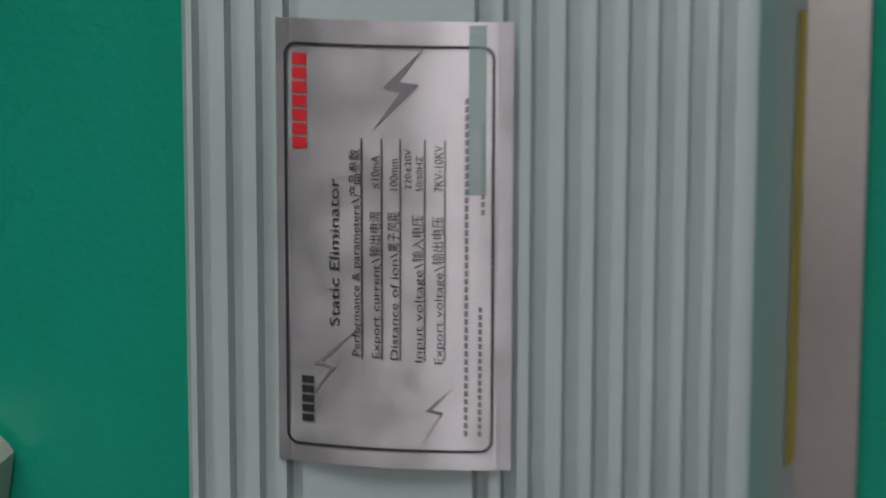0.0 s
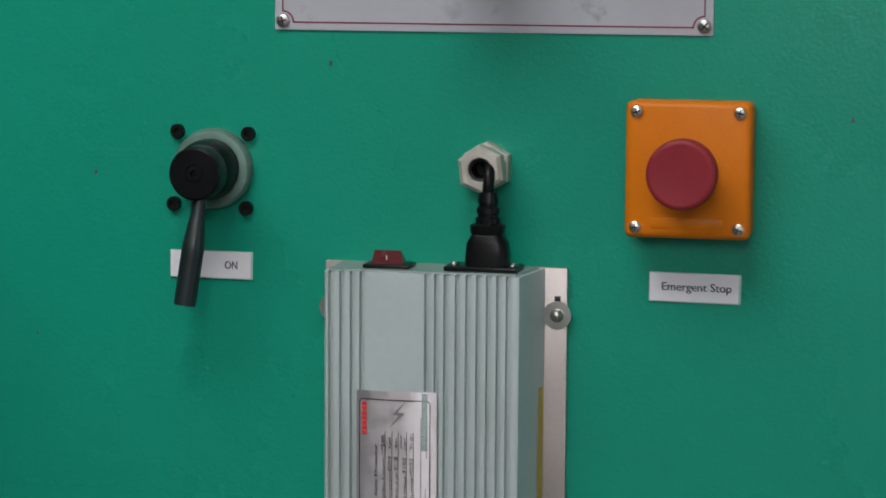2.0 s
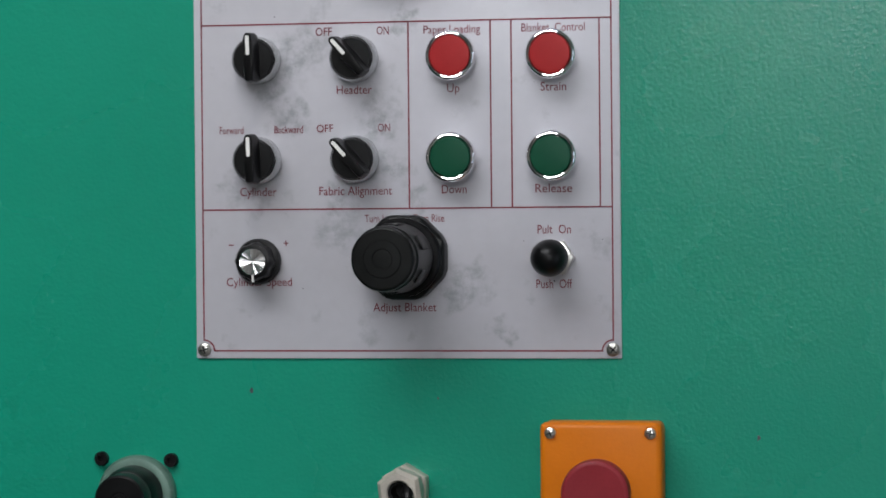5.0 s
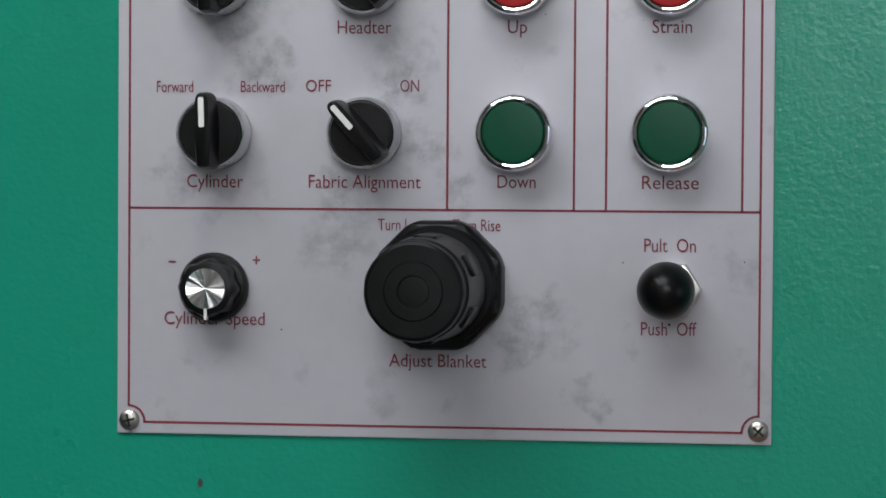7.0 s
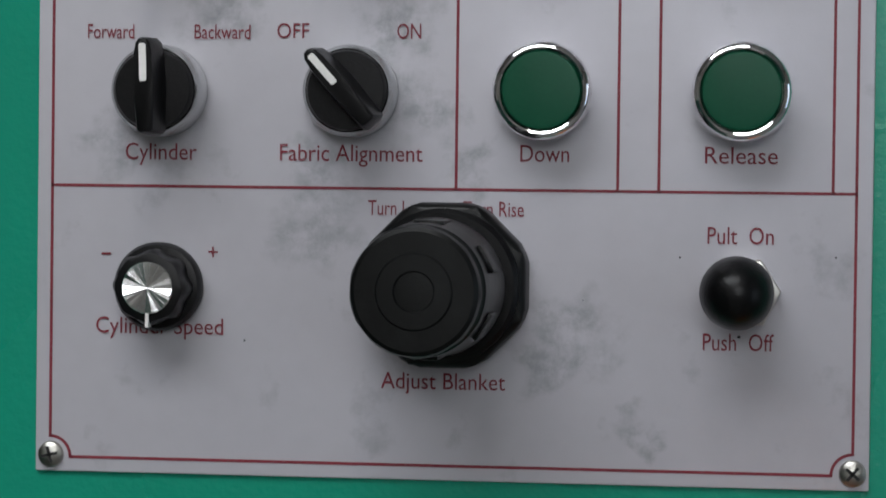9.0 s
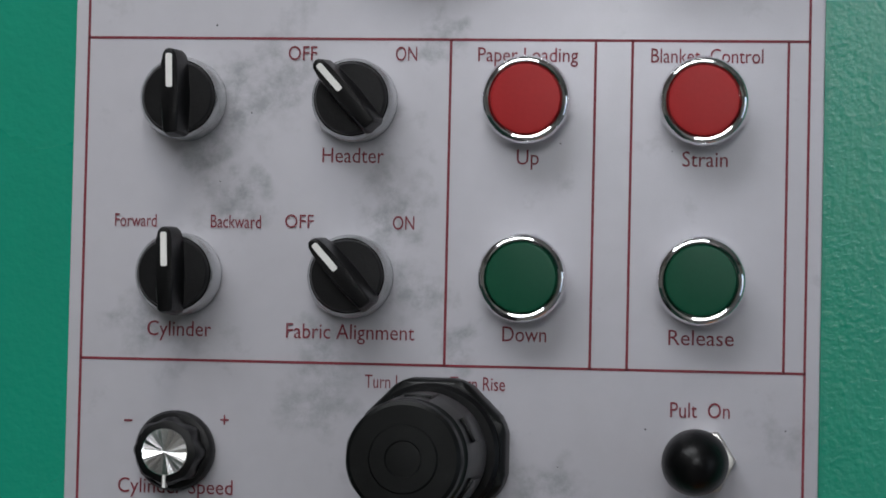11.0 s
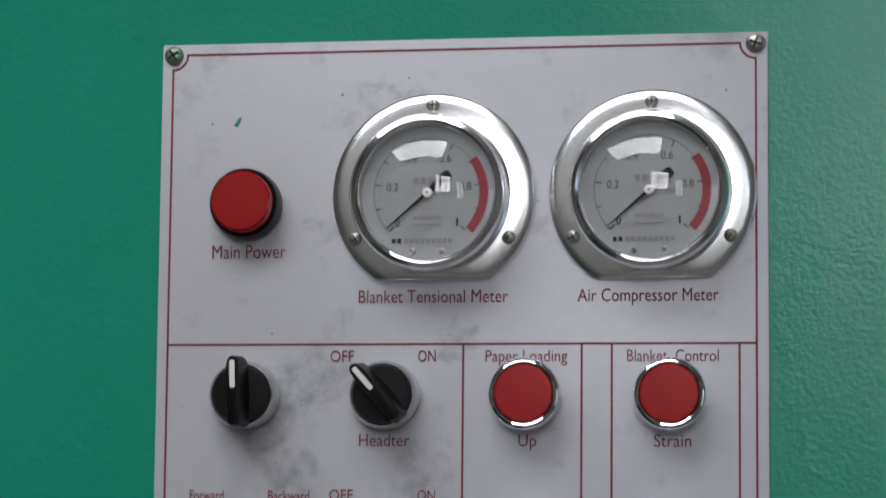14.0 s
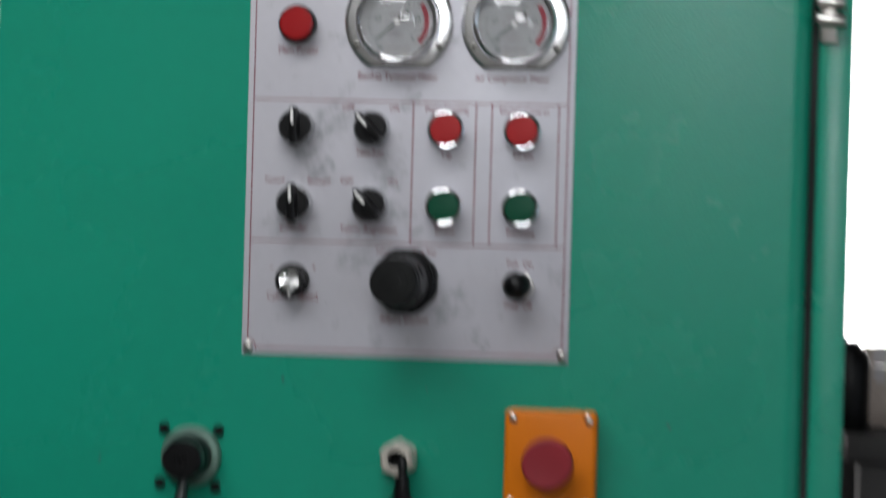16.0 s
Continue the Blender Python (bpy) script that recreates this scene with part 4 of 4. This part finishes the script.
# yellow warning strip on the sloping side
bm = bmesh.new()
def side_x(y):
    return 0.0346 + (BX1 - 0.0346) * (y + 0.0030) / (BY + 0.0056) + 0.0004
vs = [bm.verts.new((side_x(y), y, z)) for y, z in ((-0.0135, 0.957), (-0.0062, 0.957), (-0.0060, 1.053), (-0.0125, 1.053))]
bm.faces.new(vs)
r = bmesh.ops.extrude_face_region(bm, geom=bm.faces[:])
for v in [g for g in r["geom"] if isinstance(g, bmesh.types.BMVert)]:
    v.co.x += 0.0002
part("warning_sticker", bm, YELLOW, unit, "yellow warning sticker")

# rocker switch and inlet on the upper end
rock = part("rocker_switch", box(-0.0676, -0.0396, -0.0365, -0.0170, BZ1 + 0.0012, BZ1 + 0.0036, 0.0009), BLACK, unit, "black rocker frame")
bm = bmesh.new()
rk = [(-0.0630, -0.0330, 0.0030), (-0.0440, -0.0330, 0.0030), (-0.0440, -0.0220, 0.0030), (-0.0630, -0.0220, 0.0030),
      (-0.0614, -0.0320, 0.0116), (-0.0454, -0.0320, 0.0116), (-0.0458, -0.0240, 0.0076), (-0.0610, -0.0240, 0.0076)]
v = [bm.verts.new((x, y, BZ1 + z)) for x, y, z in rk]
for f in ((0, 1, 5, 4), (1, 2, 6, 5), (2, 3, 7, 6), (3, 0, 4, 7), (4, 5, 6, 7)):
    bm.faces.new([v[i] for i in f])
part("rocker", bm, ROCKER_RED, rock, "dark translucent red rocker")
part("rocker_mark", box(-0.0541, -0.0535, -0.0335, -0.0322, BZ1 + 0.0062, BZ1 + 0.0086), POINTER_WHITE, rock)
inlet = part("power_inlet", box(-0.0189, 0.0241, -0.0385, -0.0150, BZ1 + 0.0012, BZ1 + 0.0042, 0.0008), BLACK, unit, "black mains inlet flange")
for x in (-0.0149, 0.0201):
    part("inlet_screw", lathe([(0.0, 0.0), (0.0026, 0.0), (0.0022, 0.0014), (0.0, 0.0018)], 16), SCREW, inlet, loc=(x, -0.027, BZ1 + 0.0042), rot=(-90, 0, 0))

# name plate
NX0, NX1, NZ0, NZ1, NY = -0.0684, -0.0206, 0.9628, 1.0534, BY - 0.0001
NF = NY - 0.0008


def bow(x, z):
    """The thin plate stands off in the middle and is a little wavy along its length."""
    return 0.0030 * (1 - ((x - NX0) * 2 / (NX1 - NX0) - 1) ** 2) + 0.00004 * (1 + math.cos((z - NZ0) * 92.0 + 0.6))


bm = bmesh.new()
nx, nz = 24, 36
for y, flip in ((NY - 0.0005, False), (NY + 0.0004, True)):
    rows = [[bm.verts.new((NX0 + (NX1 - NX0) * i / nx, y - bow(NX0 + (NX1 - NX0) * i / nx, NZ0 + (NZ1 - NZ0) * k / nz), NZ0 + (NZ1 - NZ0) * k / nz)) for i in range(nx + 1)] for k in range(nz + 1)]
    for k in range(nz):
        for i in range(nx):
            q = (rows[k][i], rows[k][i + 1], rows[k + 1][i + 1], rows[k + 1][i])
            bm.faces.new(q[::-1] if flip else q)
part_plate = part("name_plate", bm, NAMEPLATE, unit, "silver printed name plate")


def npx_(p):
    """Across the plate, in its own print units."""
    return NX0 + (p - 492) * 0.0478 / 418


def npz_(p):
    return NZ1 - (p - 36) * 0.0906 / 781


bm = bmesh.new()
x0, x1, z0, z1, w, c = npx_(510), npx_(878), npz_(783), npz_(78), 0.00028, 0.0024
for a, b, d, e in ((x0 + c, x1 - c, z0 - w, z0 + w), (x0 + c, x1 - c, z1 - w, z1 + w), (x0 - w, x0 + w, z0 + c, z1 - c), (x1 - w, x1 + w, z0 + c, z1 - c)):
    for k in range(16):
        f0, f1 = k / 16, (k + 1) / 16
        s0, s1, r0, r1 = (a + (b - a) * f0, a + (b - a) * f1, d, e) if b - a > e - d else (a, b, d + (e - d) * f0, d + (e - d) * f1)
        bm.faces.new([bm.verts.new((p, NF, q)) for p, q in ((s0, r0), (s1, r0), (s1, r1), (s0, r1))])
part("border", bm, INK, part_plate)
for x, z, a in ((x0 + c, z0 + c, 180), (x1 - c, z0 + c, 270), (x1 - c, z1 - c, 0), (x0 + c, z1 - c, 90)):
    part("border_corner", arc_band(c - w, c + w, a, a + 90, -NF, 0.00002, 8, x, z), INK, part_plate)


def long_strip(xa, xb, za, zb):
    bm = box(xa, xb, NF - 0.0002, NF, za, zb)
    bmesh.ops.subdivide_edges(bm, edges=[e for e in bm.edges if abs(e.verts[0].co.z - e.verts[1].co.z) > 0.01], cuts=14, use_grid_fill=True)
    return bm


def up_text(text, px_base, py_start, py_end, cap, mat=INK):
    """Words that read upwards."""
    L = npz_(py_end) - npz_(py_start)
    ob = lettering(text, mat, part_plate, 0, L, 0, cap, NF, turn=90)
    if ob:
        ob.location = (npx_(px_base), NF, npz_(py_start))


up_text("Static Eliminator", 608, 567, 308, 0.0021)
for px, words, s0, e0, val, s1, e1, han, e2 in ((645, "Performance & parameters", 618, 352, "", 0, 0, "\u4ea7\u54c1\u53c2\u6570", 255), (681, "Export current", 620, 455, "\u226410mA", 322, 265, "\u8f93\u51fa\u7535\u6d41", 362),
                                                (714, "Distance of ion", 622, 445, "100mm", 324, 270, "\u79bb\u5b50\u98ce\u8ddd", 362), (757, "Input voltage", 625, 462, "50/60HZ", 325, 264, "\u8f93\u5165\u7535\u538b", 366),
                                                (792, "Export voltage", 627, 466, "7KV-10KV", 325, 245, "\u8f93\u51fa\u7535\u538b", 368)):
    up_text(words, px, s0, e0, 0.0016)
    if val:
        up_text(val, px, s1, e1, 0.0013 if val == "50/60HZ" else 0.0017)
    up_text("\\", px, e0 - 2, e0 - 12, 0.0016)
    up_text(han, px, e0 - 14, e2, 0.0018)
    part("underline", long_strip(npx_(px + 4) - 0.00012, npx_(px + 4) + 0.00012, npz_(622), npz_(236)), INK, part_plate)
up_text("220\u00b120V", 737, 322, 252, 0.0013)
bars(part_plate, RED_INK, npx_(549), npz_(258), 0.0196, 0.0030, 7, NF, 90, 0.8)
bars(part_plate, INK, npx_(560), npz_(742), 0.0100, 0.0026, 5, NF, 90, 0.75)
bars(part_plate, GREY_INK, npx_(836), npz_(755), 0.0690, 0.0007, 42, NF, 90)
bars(part_plate, GREY_INK, npx_(860), npz_(755), 0.0270, 0.0007, 18, NF, 90)
bars(part_plate, GREY_INK, npx_(864), npz_(365), 0.0190, 0.0007, 12, NF, 90)
for pts in (((762, 76), (688, 148), (718, 156), (672, 218), (750, 142), (714, 138)), ((644, 568), (560, 637), (592, 642), (560, 690), (600, 640), (574, 634)), ((812, 668), (762, 712), (788, 718), (752, 780), (794, 714), (774, 709))):
    part("lightning_mark", prism([(npx_(a), npz_(b)) for a, b in pts], -NF - 0.0002, -NF), GREY_INK, part_plate)
part("peeling_film", long_strip(npx_(836), npx_(866), npz_(330), npz_(40)), FILM, part_plate, "strip of pale green protective film")
for ob in part_plate.children:
    for v in ob.data.vertices:
        v.co.y -= bow(ob.location.x + v.co.x, ob.location.z + v.co.z)

# blue plugs below the unit
for x in (-0.0566, -0.0062):
    pl = thing("blue_plug", (x, -0.0270, BZ0 - 0.0012), "blue plastic plug under the ribbed unit", "plug", "blue plugs")
    part("boot", lathe([(0.0085, 0.0), (0.0085, 0.006), (0.0072, 0.008), (0.0068, 0.030), (0.0045, 0.040), (0.0, 0.040)], 24), BLUE, pl, rot=(90, 0, 0))
    part("cable", tube([(0, 0, -0.036), (0, 0.0, -0.07), (0.002, 0.012, -0.10), (0.003, 0.0285, -0.115)], 0.0032, 10), BLACK, pl)
lead = thing("red_lead", (-0.0300, -0.0260, BZ0 - 0.0012), "dark red lead under the ribbed unit", "cable")
part("sleeve", lathe([(0.0055, 0.0), (0.0055, 0.006), (0.0, 0.006)], 16), BLACK, lead, rot=(90, 0, 0))
part("wire", tube([(0, 0, -0.003), (0.004, -0.002, -0.03), (0.008, 0.006, -0.07), (0.006, 0.0275, -0.10)], 0.0028, 10), MUSHROOM, lead)
earth = thing("earth_wire", (-0.0180, -0.0260, BZ0 - 0.0012), "thin pale earth wire under the ribbed unit", "cable")
part("wire", tube([(0, 0, 0), (0.002, -0.004, -0.02), (0.010, 0.0, -0.06), (0.012, 0.0275, -0.09)], 0.0012, 8), YELLOW, earth)

# mains plug and its lead, up to the gland
plug = thing("mains_plug", (0.0050, -0.0270, BZ1 + 0.0042), "black moulded mains plug in the unit's inlet", "plug")
bm = bmesh.new()
sections = [(0.0, 0.0128, 0.0090), (0.006, 0.0128, 0.0090), (0.013, 0.0120, 0.0085), (0.0165, 0.0100, 0.0078), (0.0180, 0.0092, 0.0072), (0.0205, 0.0100, 0.0080), (0.0235, 0.0100, 0.0080), (0.0245, 0.0072, 0.0065),
            (0.0275, 0.0072, 0.0065), (0.0280, 0.0060, 0.0056), (0.0300, 0.0060, 0.0056), (0.0305, 0.0068, 0.0060), (0.0335, 0.0066, 0.0058), (0.0340, 0.0054, 0.0050), (0.0360, 0.0054, 0.0050), (0.0365, 0.0060, 0.0055), (0.0395, 0.0057, 0.0052), (0.0425, 0.0050, 0.0048)]
rings = []
for h, a, b in sections:
    ring = []
    for k in range(24):
        t = 2 * math.pi * k / 24
        e = 0.55 if h < 0.024 else 0.9
        ring.append(bm.verts.new((a * math.copysign(abs(math.cos(t)) ** e, math.cos(t)), b * math.copysign(abs(math.sin(t)) ** e, math.sin(t)), h)))
    rings.append(ring)
for p, q in zip(rings, rings[1:]):
    for k in range(24):
        bm.faces.new((p[k], p[(k + 1) % 24], q[(k + 1) % 24], q[k]))
bm.faces.new(rings[0][::-1]), bm.faces.new(rings[-1])
part("moulded_body", bm, BLACK, plug)
part("lead", tube([(0, 0, 0.040), (0.0003, -0.001, 0.048), (0.0, 0.002, 0.0545), (-0.0006, 0.010, 0.0585), (-0.0006, 0.022, 0.0590)], 0.0034, 14), BLACK, plug)

# coiled orange cable
coil = thing("coiled_cable", (-0.1515, -0.0235, 0.9440), "orange-red coiled cable leaving the cable gland", "cable")
pts = [(-0.004, 0.014, -0.003), (-0.004, -0.004, -0.005), (0.000, -0.016, -0.011), (0.012, -0.024, -0.028), (0.024, -0.028, -0.050), (0.0275, -0.030, -0.063), (0.0255, -0.030, -0.0715), (0.0195, -0.029, -0.0740), (0.0130, -0.028, -0.0680)]
u, w = Vector((0.66, 0.0, -0.75)), Vector((-0.0016, 0.0080, -0.0012))
start, step = Vector((-0.0040, -0.030, -0.0455)), Vector((-0.0215, 0.001, -0.0270))
turns, per = 5, 16
for i in range(3, turns * per + 1):
    a = 2 * math.pi * i / per
    c0 = start + step * (i / per - 0.5)
    pts.append(tuple(c0 + u * 0.0320 * math.cos(a) + w * math.sin(a)))
last = Vector(pts[-1])
pts += [tuple(last + Vector((-0.012, 0.006, -0.03))), tuple(last + Vector((-0.014, 0.049, -0.07)))]
part("cable", tube(pts, 0.0050, 12, smooth_steps=3), HOSE, coil)

# ---- neighbouring machinery and distance ----
mach = thing("roller_machine", (0, 0, 0), "dark machine with steel rollers beside the green cabinet", "machine")
for z, y, r, mat in ((1.240, 0.42, 0.0150, ROLLER), (1.191, 0.40, 0.0120, ROLLER), (1.163, 0.38, 0.0105, ROLLER), (1.133, 0.34, 0.017, DARK_METAL)):
    part("roller", lathe([(0.0, -0.30), (r * 0.5, -0.30), (r * 0.5, -0.27), (r, -0.27), (r, 0.27), (r * 0.5, 0.27), (r * 0.5, 0.30), (0.0, 0.30)], 32), mat, mach, loc=(-0.64, y, z), rot=(0, 0, 90))
# Near-black block stands in for the unlit void below the rollers.
part("ink_trough", box(-0.94, -0.34, 0.20, 0.40, 1.018, 1.112, 0.006), DARK, mach, "black block for the unlit void under the rollers")
part("rear_cover", box(-0.96, -0.34, 0.46, 0.50, 0.70, 1.42), DARK_METAL, mach)
part("side_housing", box(-0.90, -0.3392, 0.11, 0.46, 0.872, 1.018, 0.004), DARK_GREEN, mach, "dark green housing")
part("side_frame", box(-0.96, -0.90, 0.10, 0.50, 0.0, 1.45, 0.004), DARK_GREEN, mach)
# Added panel, out of view, that blocks roof light from the door's lower left.
part("guard_panel", box(-0.47, -0.408, -0.80, -0.03, 0.0, 1.30, 0.004), DARK_GREEN, mach, "unseen dark green panel that shades the door's lower left")
part("pedestal", box(-0.88, -0.345, 0.16, 0.46, 0.0, 0.858, 0.004), PALE_PANEL, mach, "pale grey base panel")
part("base_rail", box(-0.88, -0.345, 0.17, 0.46, 0.859, 0.871, 0.001), BROWN, mach, "brown painted rail")

bench = thing("work_bench", (0, 0, 0), "dark grey bench beyond the cabinet", "bench")
part("top", box(0.41, 2.2, 1.6, 2.6, 1.06, 1.10, 0.004), CLUTTER_DARK, bench)
for x in (0.46, 2.15):
    for y in (1.65, 2.55):
        part("leg", box(x - 0.03, x + 0.03, y - 0.03, y + 0.03, 0, 1.06, 0.003), CLUTTER_DARK, bench)
part("front_board", box(0.49, 2.12, 1.62, 1.65, 0.25, 1.06), CLUTTER_DARK, bench)
rng = random.Random(7)
for k, (x, y, w, h) in enumerate(((0.50, 1.70, 0.055, 0.035), (0.475, 1.80, 0.07, 0.085), (0.56, 1.78, 0.08, 0.065), (0.50, 2.00, 0.12, 0.105), (0.66, 1.9, 0.14, 0.13), (0.95, 2.0, 0.2, 0.18))):
    b = thing("carton", (x, y, 1.10), "pale cardboard carton on the dark bench", "box", "cartons")
    part("carton_body", box(-w / 2, w / 2, -w / 2, w / 2, 0, h, 0.003), BOX_CARD, b)
    part("tape", box(-w * 0.12, w * 0.12, -w / 2 - 0.001, w / 2 + 0.001, h * 0.75, h + 0.0008), WHITE_TAG, b)
    b.rotation_euler = (0, 0, rng.uniform(-0.5, 0.5))
can = thing("black_canister", (0.4160, 1.66, 1.10), "black rounded canister on the bench edge", "canister")
part("shell", lathe([(0.0, 0.0), (0.026, 0.0), (0.028, 0.004), (0.028, 0.095), (0.022, 0.112), (0.010, 0.118), (0.010, 0.126), (0.0, 0.126)], 32), BLACK, can, rot=(-90, 0, 0))
